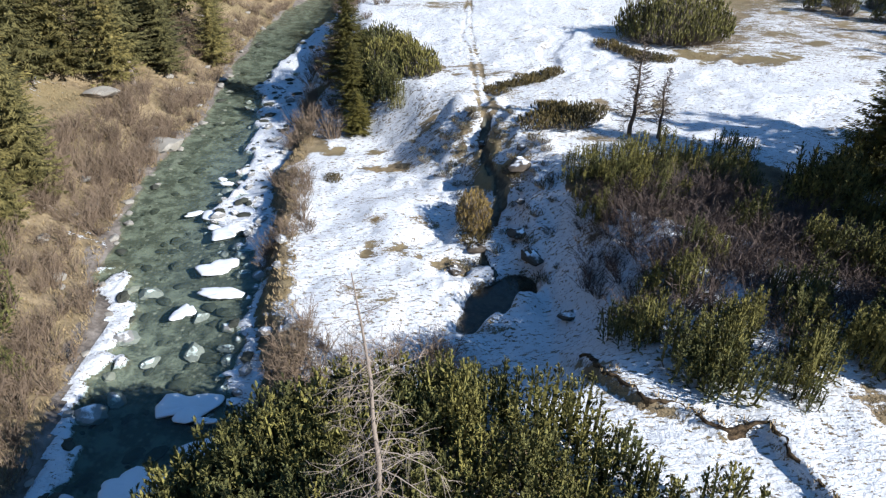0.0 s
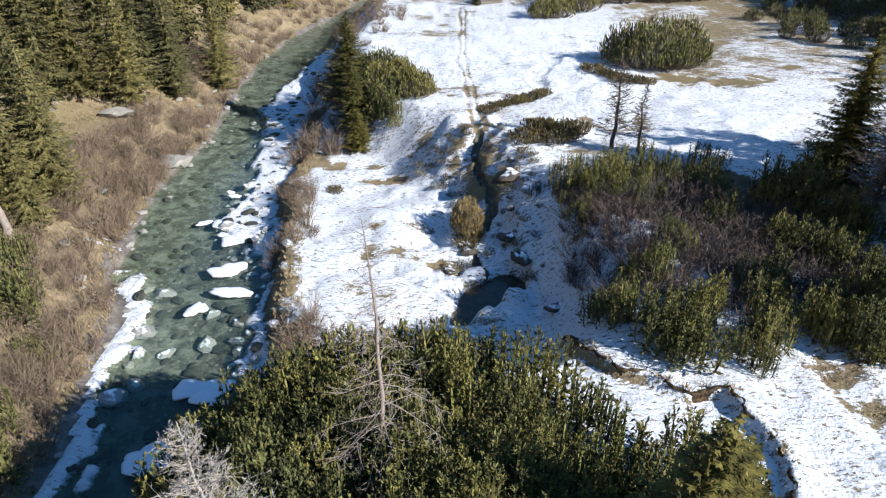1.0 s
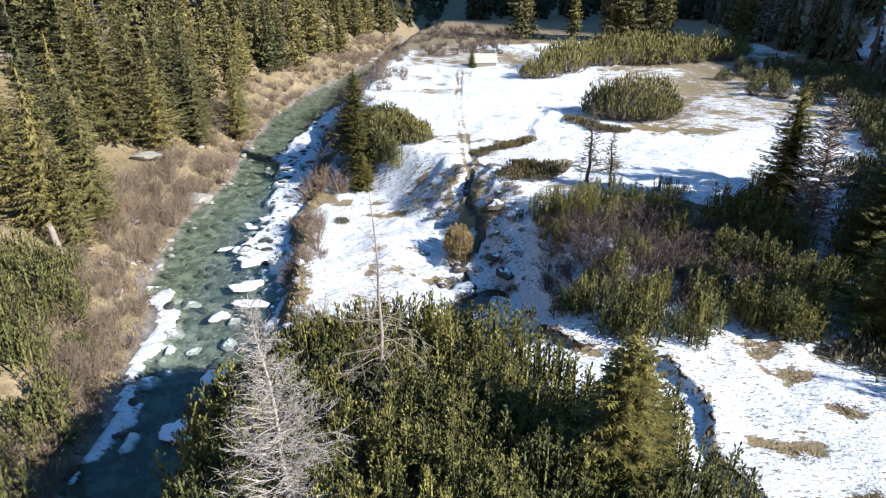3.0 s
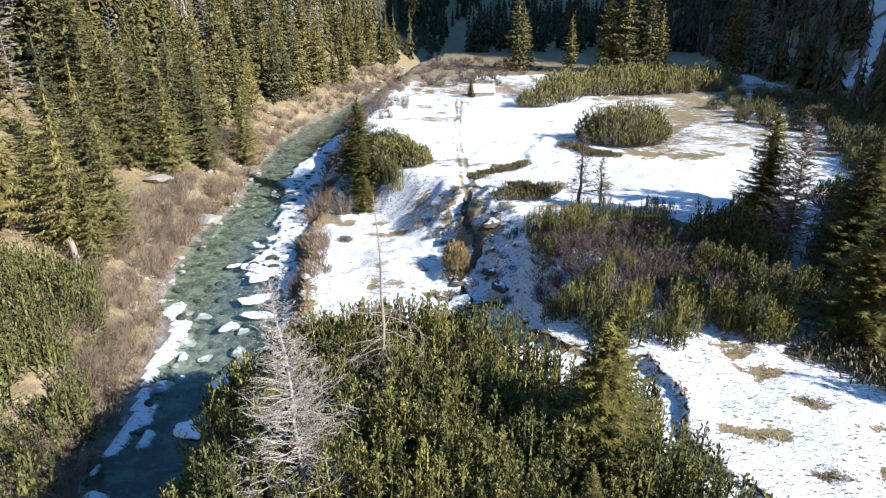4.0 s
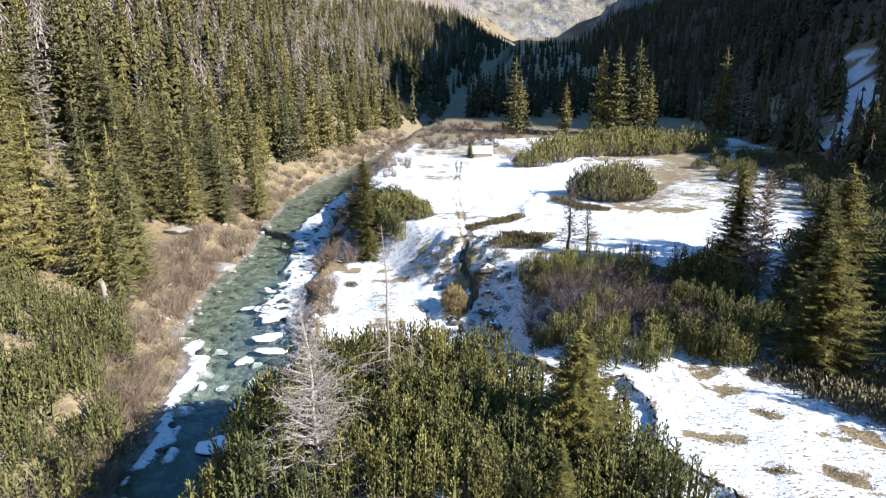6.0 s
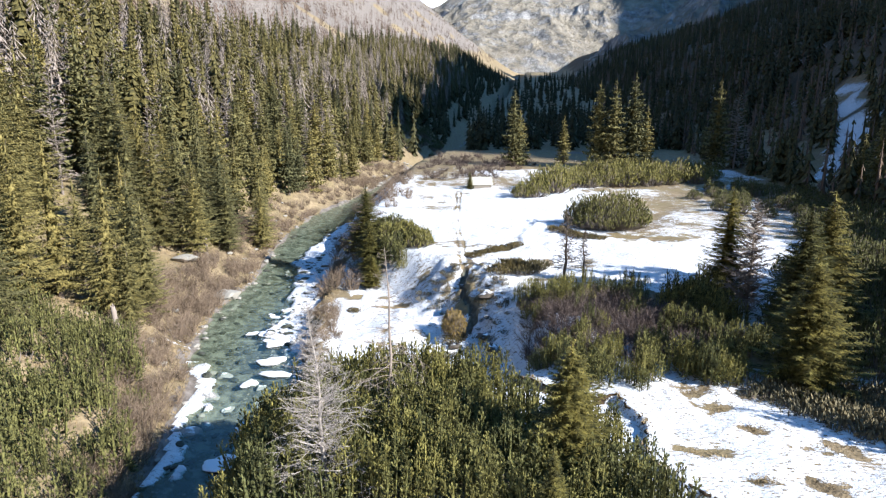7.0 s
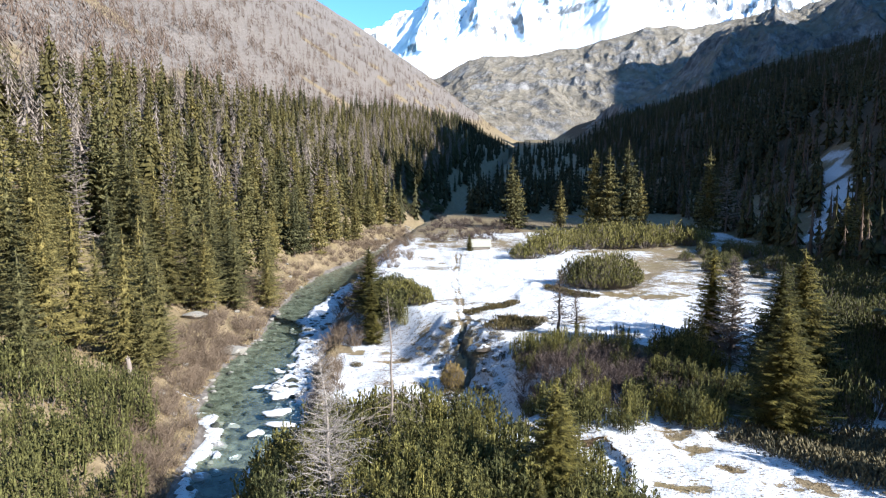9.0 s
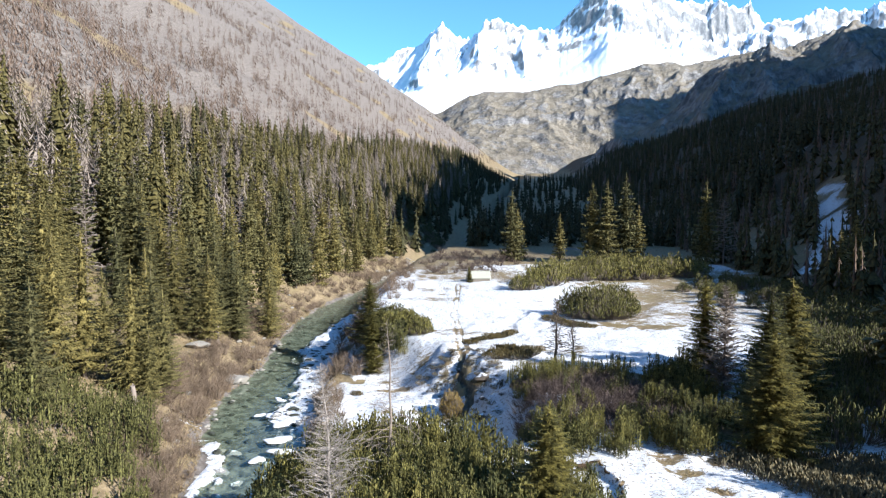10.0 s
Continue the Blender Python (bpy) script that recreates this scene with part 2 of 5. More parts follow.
def line_side(x, y, line):
    """Distance to a line, positive on the left of its course."""
    best, side = np.full(np.shape(x), 1e9), np.ones(np.shape(x))
    for (ax, ay), (bx, by) in zip(line[:-1], line[1:]):
        dx, dy = bx - ax, by - ay
        k = np.clip(((x - ax) * dx + (y - ay) * dy) / (dx * dx + dy * dy), 0, 1)
        q = np.hypot(x - ax - k * dx, y - ay - k * dy)
        near = q < best
        side = np.where(near, np.sign(dx * (y - ay) - dy * (x - ax)), side)
        best = np.where(near, q, best)
    return best * side


def within(x, y, poly):
    """Which of the points lie inside a polygon."""
    c = np.zeros(np.shape(x), bool)
    for (ax, ay), (bx, by) in zip(poly, poly[1:] + poly[:1]):
        if ay != by:
            c ^= ((ay > y) != (by > y)) & (x < (bx - ax) * (y - ay) / (by - ay) + ax)
    return c


PINE_FLOORS = (((-12.5, 30.6), (-6, 30.0), (2, 30.8), (9.3, 30.2), (9.4, 33.5), (8.0, 39.6), (6.0, 40.6), (3.8, 42.6), (1.3, 44.4), (-1.3, 45.6), (-6, 44.4), (-12, 40.5)),
               ((7, 69), (13, 71.5), (21, 71), (26, 64), (26, 50), (21, 51), (19, 58), (12, 62), (8, 65)))


def land(x, y):
    """Height of the ground, and its masks: snow, rock, riverbed."""
    x, y = np.broadcast_arrays(np.asarray(x, float), np.asarray(y, float))
    w = water_level(y)
    n1, n2, n3, n4 = grain(x, y, 14, 1), grain(x, y, 5, 2), grain(x, y, 1.7, 3), grain(x, y, 0.6, 4)
    bl = np.interp(y, BANK_Y, BANK_L) + 0.7 * n2 + 0.4 * n3
    br = np.interp(y, BANK_Y, BANK_R) + 0.6 * n2 + 0.4 * n3
    ice = np.interp(y, BANK_Y, ICE_X) + 1.0 * n2 + 1.0 * n3
    far = np.clip(y - 280, 0, None)
    rise = 0.06 * far * ss(far / 300)
    # right hand terraces
    st = np.interp(y, STEP_Y, STEP_X) + 1.2 * n2
    low = 1.5 + 0.5 * n1 + 0.28 * n2 + 0.16 * n3 + 0.06 * n4
    high = 6.1 + 0.35 * n1 + 0.20 * n2 + 0.09 * n3 + 0.045 * n4
    high = high + 1.3 * ss((5 - x) / 5) * ss((48 - y) / 5)
    up = ss((x - st) / 9.0 + 0.5)
    right = low * (1 - up) + high * up
    right = right * ss((x - br) / 1.6) + 0.06 * n3
    dd = line_side(x, y, DITCH) + 0.12 * n3
    here = ss((56 - y) / 4)
    right = right - 0.50 * ss((0.12 - dd) / 0.3) * (1 - ss((-dd - 0.9) / 3.2)) * here
    face = (1 - ss((np.abs(dd + 0.1) - 0.05) / 0.2)) * here * 0.3
    dc = line_distance(x, y, CREEK) + 0.2 * n3
    nick = (1 - ss((dc + 0.35 * n2 + 0.25 * n4 + 0.06) / 0.45)) * (0.75 + 0.25 * n2)
    right = right - 0.6 * nick + (0.40 * n3 + 0.16 * n4) * (1 - ss((dc - 2) / 5))
    right = right - 0.08 * (1 - ss((np.abs(line_distance(x, y, TRACK) + 0.35 * n2 - 0.5) - 0.05) / 0.25))
    right = right - 0.26 * (1 - ss((line_distance(x, y, HOLLOW) + 0.3 * n3 - 0.4) / 0.9))
    pool = np.hypot((x - 2.4 - 0.55 * (y - 60.8)) / 2.4, (y - 60.8) / 2.9) + 0.30 * n3 + 0.22 * n2
    right = np.where(pool < 1.25, right * ss((pool - 0.8) / 0.4) + 0.45 * (1 - ss((pool - 0.8) / 0.4)), right)
    # right mountain
    u = x - (75 + 0.14 * (y - 130))
    spur = (34 * ss(u / 75) + 0.31 * np.clip(u - 45, 0, None)) * ss((y - 20) / 140)
    spur = np.minimum(spur, 700) * (1 + 0.12 * grain(x, y, 90, 7)) + 2.0 * n1 * ss(u / 40)
    # Unseen ridge beside the view, added to shade the slope and valley floor.
    q = np.clip(x - np.maximum(85, 0.74 * y + 12), 0, None)
    shade_ridge = np.minimum(0.8 * q + 1.2 * np.clip(q - 110, 0, None), np.interp(y, SHADE_RIDGE_Y, SHADE_RIDGE_H))
    shade_ridge = shade_ridge * (1 + 0.10 * grain(x, y, 60, 17) + 0.05 * grain(x, y, 21, 18))
    zr = w + right + np.maximum(np.where(u > 0, spur, 0), shade_ridge) + rise
    # left slope
    d = bl - x
    left = 0.2 + 0.5 * d * ss(d / 6) + 0.10 * np.clip(d - 30, 0, None) + 1.3 * n1 * ss(d / 15) + 0.5 * n2 * ss(d / 4) + 0.2 * n3
    left = left + 14 * grain(x, y, 110, 5) * ss((d - 90) / 120) + 5 * grain(x, y, 35, 6) * ss((d - 80) / 80)
    left = left + 0.05 * np.clip(d - 100, 0, None)
    zl = w + left * ss(d / 0.8) + rise
    # the stream's bed, with bars of snow and gravel along its margin
    across = np.clip((x - bl) / np.maximum(br - bl, 0.1), 0, 1)
    bed = w - 0.45 * np.sin(np.pi * across) - 0.12 + 0.10 * n3 + 0.08 * n4
    bar = ss((x - ice) / 0.9) * ss((n3 + 0.6 * n2 + 0.5 * n4 + 1.25) / 0.4)
    lbar = ss((bl + 1.3 + 1.5 * n3 + 0.8 * n4 - x) / 0.6) * ss((68 - y) / 5) * ss((n2 + 0.8 * n3 + 0.9) / 0.5)
    bar = np.maximum(bar, lbar)
    bed = bed * (1 - bar) + (w + 0.17 + 0.10 * n4 + 0.06 * n3) * bar
    # The last term adds an unseen rise behind the path, blocking some sky.
    z = np.where(x < bl, zl, np.where(x > br, zr, bed)) + 0.45 * np.clip(-y - 60, 0, 500)
    inbed = (x >= bl) & (x <= br)
    # masks
    snow_r = 0.86 + 0.20 * n1 + 0.10 * n2
    snow_r = snow_r - 0.40 * ss((x - 21) / 9) * ss((y - 91) / 8) * (1 - ss((y - 150) / 20)) - 0.28 * ss((y - 146) / 12)
    snow_r = snow_r - 0.75 * (1 - ss((x - br - 1.2 - 1.3 * n2 - 0.9 * n3) / 1.9))
    snow_r = snow_r - 1.3 * face - 0.75 * nick - 0.35 * (1 - ss((dc - 1.2) / 2.5)) * ss(n3 + 0.6)
    snow_r = snow_r - 0.34 * ss((grain(x, y, 2.6, 13) - 0.30) / 0.6) * ss((x - br - 2) / 3)
    snow_r = snow_r - 0.7 * up * (1 - up) * ss((y - 66) / 6) * (1 - ss((y - 92) / 8)) * ss((n3 + 0.7 * n4 + 0.35) / 0.7)
    for px, py, pr in PATCHES:
        e = np.hypot((x - px + 0.5 * (y - py)) / (1.7 * pr), (y - py) / pr) + 0.75 * n3 + 0.75 * n4
        snow_r = snow_r - 0.58 * (1 - ss((e - 0.1) / 1.3))
    tr = line_distance(x, y, TRACK) + 0.35 * n2
    snow_r = snow_r - 0.30 * (1 - ss((np.abs(tr - 0.5) - 0.08) / 0.3))
    snow_r = np.where((y > 180) & (u < 0), snow_r - 0.5 * ss((y - 180) / 15), snow_r)
    snow_r = np.where(u > 0, -0.02 + 0.5 * grain(x, y, 22, 9) + 1.2 * (1 - ss((line_distance(x, y, GULLY) + 2.0 * n2 - 2.2) / 2.5)), snow_r)
    snow_l = 0.10 + 0.35 * grain(x, y, 7, 8) - 0.1
    snow = np.where(x < bl, snow_l, np.where(inbed, bar * 1.1, snow_r))
    rock = np.where(x < bl, ss((d - 60) / 80) * ss((grain(x, y, 26, 11) + 0.9) / 0.5), 0)
    road = (1 - ss((np.abs(y - ROAD_Y - 0.1 * x) - 1.2) / 0.6)) * (x > -14) * (x < 60)
    rock = np.maximum(np.maximum(rock, road), np.where(x < bl, 1 - ss((d - 0.4 - 0.9 * n3 - 0.5 * n4) / 0.8), 0))
    snow = snow - 0.5 * road
    wet = np.where((x > br) & (x < 8) & (y < 100), np.maximum(1 - ss((pool - 0.8) / 0.25), nick), 0.0)
    snow = snow - wet * 0.9
    # Shade put into the colour: ditch face, creek sides and the dark slope.
    shade_litter = np.clip(np.where((x > br) & (x < 20) & (y < 100), np.maximum(face, 1.0 * (1 - ss((dc + 0.3 * n4 - 0.05) / 0.6))), 0), 0, 1)
    shade_litter = np.where((u > 10) & (snow < 0.45), np.maximum(shade_litter, 0.55 * ss((u - 10) / 20)), shade_litter)
    for poly in PINE_FLOORS:
        litter = within(x + 0.8 * n2 + 0.5 * n3, y + 0.8 * n1 + 0.5 * n4, poly)
        snow = np.where(litter, snow - 0.62, snow)
        shade_litter = np.where(litter, np.maximum(shade_litter, 0.42 + 0.2 * n3), shade_litter)
    return z, snow, rock, np.where(inbed, 1 - bar, wet), shade_litter


def ground_zs(xs, ys):
    return land(np.array(xs), np.array(ys))[0]


def ground_z(x, y):
    return float(land(np.array([x]), np.array([y]))[0][0])


def spread(dense0, dense1, step, lo, hi, grow=1.09):
    """Grid lines: even in the middle, wider and wider outside."""
    c = list(np.arange(dense0, dense1, step))
    s = step
    while c[-1] < hi:
        s *= grow
        c.append(c[-1] + s)
    s, front = step, [c[0]]
    while front[-1] > lo:
        s *= grow
        front.append(front[-1] - s)
    return np.array(front[:0:-1] + c)


def grid_mesh(name, X, Y, Z):
    ny, nx = Z.shape
    me = bpy.data.meshes.new(name)
    co = np.stack([X, Y, Z], -1).reshape(-1, 3)
    i = np.arange(ny * nx).reshape(ny, nx)
    q = np.stack([i[:-1, :-1], i[:-1, 1:], i[1:, 1:], i[1:, :-1]], -1).reshape(-1, 4)
    me.vertices.add(len(co))
    me.vertices.foreach_set("co", co.ravel())
    me.loops.add(q.size)
    me.loops.foreach_set("vertex_index", q.ravel())
    me.polygons.add(len(q))
    me.polygons.foreach_set("loop_start", np.arange(len(q)) * 4)
    me.polygons.foreach_set("use_smooth", np.ones(len(q), bool))
    me.update(calc_edges=True)
    return me


def ground():
    gx, gy = spread(-34, 32, 0.32, -1900, 1900), spread(32, 100, 0.32, -650, 2600, 1.05)
    gx = np.unique(np.concatenate([gx[(gx < -2) | (gx > 18)], np.arange(-2, 18, 0.18)]))
    gy = np.unique(np.concatenate([gy[(gy < 31) | (gy > 62)], np.arange(31, 62, 0.18)]))
    X, Y = np.meshgrid(gx, gy)
    Z, snow, rock, bed, shade_litter = land(X, Y)
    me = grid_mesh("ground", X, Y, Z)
    for key, v in (("snow", snow), ("rock", rock), ("bed", bed), ("shade_litter", shade_litter)):
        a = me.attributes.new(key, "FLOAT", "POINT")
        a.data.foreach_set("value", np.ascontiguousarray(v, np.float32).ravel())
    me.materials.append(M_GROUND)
    return tagged(new("ground", me), "snow-covered meadow, dry grass banks and gravel streambed in a valley", "ground", kind="structure")


ground()


def ribbon(name, ys, xl, xr, z, material):
    X = np.array([[xl(y) + (xr(y) - xl(y)) * k / 8 for k in range(9)] for y in ys])
    Y = np.array([[y] * 9 for y in ys])
    me = grid_mesh(name, X, Y, np.array([[z(y)] * 9 for y in ys]))
    me.materials.append(material)
    ob = new(name, me)
    ob.visible_shadow = False
    return ob


tagged(ribbon("stream_water", np.arange(-60, 330, 3.0), lambda y: np.interp(y, BANK_Y, BANK_L) - 2, lambda y: np.interp(y, BANK_Y, BANK_R) + 1.5,
              lambda y: float(water_level(y)), M_WATER), "clear shallow green mountain stream over stones", "stream", kind="structure")
tagged(ribbon("pool_water", np.arange(56.5, 66, 0.5), lambda y: -1.6, lambda y: 7.0, lambda y: 0.95, M_POOL), "dark still pool of a side brook", "pool", kind="structure")

def rock_face(name, dark, light, grassy, snow_lo, snow_hi, crest_lo, crest_hi, relief=12.0):
    """Rock with ribs and cracks, grass on its gentler parts, snow above snow_lo that thins out on the crest."""
    k = Mat(name, 0.9, 0.15)
    n, f, g = k.noise(0.012, 8, 0.65), k.noise(0.035, 10, 0.72, (1.0, 1.0, 0.55)), k.noise(0.004, 4)
    c = k.mix(k.step(f, 0.36, 0.66), dark, light)
    c = k.mix(k.math("MULTIPLY", k.step(k.noise(0.11, 7, 0.75, (1.2, 1.2, 0.6)), 0.5, 0.68), 0.55), c, dark)
    sep, pos = k.n("ShaderNodeSeparateXYZ"), k.n("ShaderNodeSeparateXYZ")
    k.link(k.n("ShaderNodeNewGeometry").outputs["Normal"], sep.inputs[0])
    k.link(k.geo, pos.inputs[0])
    gentle = k.step(k.math("MULTIPLY_ADD", k.math("ADD", n, -0.5), 1.1, sep.outputs[2]), 0.60, 0.80)
    turf = k.mix(k.step(k.noise(0.024, 4.8, 0.56), 0.35, 0.65), (0.16, 0.132, 0.092), (0.264, 0.224, 0.16))
    c = k.mix(k.math("MULTIPLY", gentle, grassy), c, turf)
    crest = k.step(k.math("MULTIPLY_ADD", k.math("ADD", g, -0.5), 500.0, pos.outputs[2]), crest_lo, crest_hi)
    lie = k.math("MULTIPLY_ADD", k.math("ADD", f, -0.5), 0.5, sep.outputs[2])
    flat = k.step(k.math("MULTIPLY_ADD", crest, -0.08, lie), 0.38, 0.50)
    high = k.step(k.math("MULTIPLY_ADD", k.math("ADD", n, -0.5), 360.0, pos.outputs[2]), snow_lo, snow_hi)
    k.color(k.mix(k.math("MULTIPLY", flat, high), c, (0.78, 0.80, 0.84)))
    k.bump(k.math("ADD", f, k.math("MULTIPLY", k.noise(0.14, 8, 0.75, (1.0, 1.0, 0.5)), 0.6)), 0.9, relief)
    return k.m


def ridged(x, y, size, seed, octaves=8, along=0.45, decay=0.6):
    """Sharp-crested noise; its large ribs run down the slope."""
    total, amp = np.zeros_like(x), 1.0
    wx = x + 0.45 * size * grain(x, y, size * 1.3, seed + 50) + 0.25 * y
    wy = y + 0.45 * size * grain(x, y, size * 1.3, seed + 60)
    for k in range(octaves):
        stretch = along if k < 2 else 0.85
        a = 0.25 + 0.65 * k if k > 1 else 0.22 * k
        u, v = wx * math.cos(a) - wy * stretch * math.sin(a), wx * math.sin(a) + wy * stretch * math.cos(a)
        q = 1 - np.abs(grain(u, v, size, seed + k))
        total += amp * (q * q - 0.45)
        amp, size = amp * decay, size * 0.5
    return total


def mountain(name, near, far, crest, material, label, rough, foot=30.0, steep=1.6, seed=0, bare=None, crag=0.19, rib=7.0, crestal=0.3, decay=0.58, along=0.3):
    """A mountain seen far up the valley: crest is (bearing, slope up to the skyline) as tangents from the valley's mouth."""
    b, e = zip(*crest)
    u = np.linspace(b[0], b[-1], 620)
    v = np.concatenate([np.linspace(0, 1, 112), np.linspace(1.02, 1.5, 10)])
    U, V = np.meshgrid(u, v)
    D = near + (far - near) * V
    top = np.interp(U, b, e) * far + 25
    up = np.where(V <= 1, np.clip(V, 0, 1) ** steep, 1 - (V - 1) * 1.6)
    fade = 4 * np.clip(V, 0, 1) * (1 - (1 - crestal / 1.1) * np.clip(V, 0, 1))
    if bare:
        up = np.where(V <= 1, 0.60 * ss(V / bare) ** 0.9 + 0.40 * np.clip((V - bare) / (1 - bare), 0, 1) ** 1.1, up)
        fade = ss((V - bare + 0.12) / 0.3) * 1.5 * (1 - 0.45 * ss((V - 0.9) / 0.1)) + 0.12
    r = ridged(U * far, V * (far - near) * 1.4, rough * rib, seed, along=along, decay=decay)
    tooth = np.zeros_like(U)
    for k, sc in enumerate((0.021, 0.0105, 0.0052, 0.003)):
        tooth += (1 - 2 * np.abs(grain(U, U * 0 + seed, sc, seed + 20 + k))) * (0.62 ** k)
    Z = foot + (top - foot) * up + rough * r * fade + rough * crag * tooth * V ** 4
    me = grid_mesh(name, U * D, D, Z)
    me.materials.append(material)
    return tagged(new(name, me), label, "mountain", kind="structure")


def skyline(points):
    return [((x - 784) / 1116.0, (367 - y) / 1116.0) for x, y in points]


M_SNOWPEAK = rock_face("snowy_rock_face", (0.17, 0.175, 0.185), (0.36, 0.355, 0.35), 0.0, 330, 430, 880, 1200, 5.0)
M_CLIFF = rock_face("grey_rock_face", (0.085, 0.085, 0.086), (0.32, 0.31, 0.295), 0.7, 2600, 2900, 5000, 6000)
mountain("backdrop_snow_massif", 2900, 4000, skyline([(500, 330), (620, 170), (690, 108), (740, 88), (780, 70), (860, 64), (930, 64), (985, 52), (1040, 8), (1070, -32),
         (1100, -45), (1130, -26), (1165, -12), (1200, 4), (1250, 26), (1300, 28), (1345, 46), (1380, 44), (1430, 16), (1470, 18), (1520, 22), (1568, 0), (1800, 20)]),
         M_SNOWPEAK, "jagged snow-covered granite massif under a blue sky", 92, 150, 1.25, 3, 0.66, 0.17, 4.5, 0.3, 0.55, 1.0)
mountain("backdrop_rock_bench", 1750, 2300, skyline([(560, 330), (700, 260), (770, 205), (830, 168), (870, 160), (950, 160), (1040, 146), (1090, 130), (1140, 120),
         (1200, 124), (1260, 112), (1400, 95), (1700, 90)]), M_CLIFF, "tan and grey rock cliffs below the snowfields", 44, 100, 0.8, 5, None, 0.03, 8.0, 0.12)
# The points past 1568 add an unseen high ridge that shades the bench.
mountain("backdrop_rock_spur", 1000, 1500, skyline([(1010, 330), (1040, 305), (1100, 245), (1150, 215), (1195, 190), (1225, 160), (1260, 138), (1330, 100), (1430, 66), (1500, 55),
         (1568, 44), (1700, 15), (1850, -140), (1960, -360), (2200, -430), (2600, -430)]), M_CLIFF, "grey rocky mountain spur with scattered brown grass", 34, 60, 0.8, 8, None, 0.05, 6.0, 0.25)


# ---- builders ----
class Soup:
    """Collects triangles and quads for one mesh."""
    def __init__(self):
        self.v, self.f = [], []

    def face(self, *p):
        n = len(self.v)
        self.v.extend(p)
        self.f.append(tuple(range(n, n + len(p))))

    def tube(self, pts, radii, sides=5, cap=False):
        rings = []
        for k, p in enumerate(pts):
            a, b = pts[max(k - 1, 0)], pts[min(k + 1, len(pts) - 1)]
            d = (Vector(b) - Vector(a)).normalized()
            s = d.cross(Vector((0.31, 0.2, 0.93))).normalized() if abs(d.z) < 0.95 else d.cross(Vector((1, 0, 0))).normalized()
            t = d.cross(s)
            n = len(self.v)
            for j in range(sides):
                q = 2 * math.pi * j / sides
                self.v.append(tuple(Vector(p) + (s * math.cos(q) + t * math.sin(q)) * radii[k]))
            rings.append(n)
        for a, b in zip(rings[:-1], rings[1:]):
            for j in range(sides):
                self.f.append((a + j, a + (j + 1) % sides, b + (j + 1) % sides, b + j))
        if cap:
            self.f.append(tuple(rings[-1] + j for j in range(sides)))

    def add(self, verts, faces):
        n = len(self.v)
        self.v.extend(verts)
        self.f.extend(tuple(i + n for i in q) for q in faces)

    def mesh(self, name, material, smooth=False):
        me = bpy.data.meshes.new(name)
        me.from_pydata([tuple(p) for p in self.v], [], self.f)
        me.materials.append(material)
        if smooth:
            me.polygons.foreach_set("use_smooth", np.ones(len(me.polygons), bool))
        return me


def part(name, soup, material, parent, label="", smooth=False):
    ob = new(name, soup.mesh(name, material, smooth))
    ob.parent = parent
    if label:
        tagged(ob, label)
    return ob


def thing(name, label, category, group=""):
    return tagged(new(name), label, category, group)


def at(x, y, z=None, turn=0.0, size=1.0, height=None, lean=0.0):
    z = ground_z(x, y) if z is None else z
    return Matrix.Translation((x, y, z)) @ Euler((lean, 0, turn)).to_matrix().to_4x4() @ Matrix.Diagonal((size, size, height or size, 1))


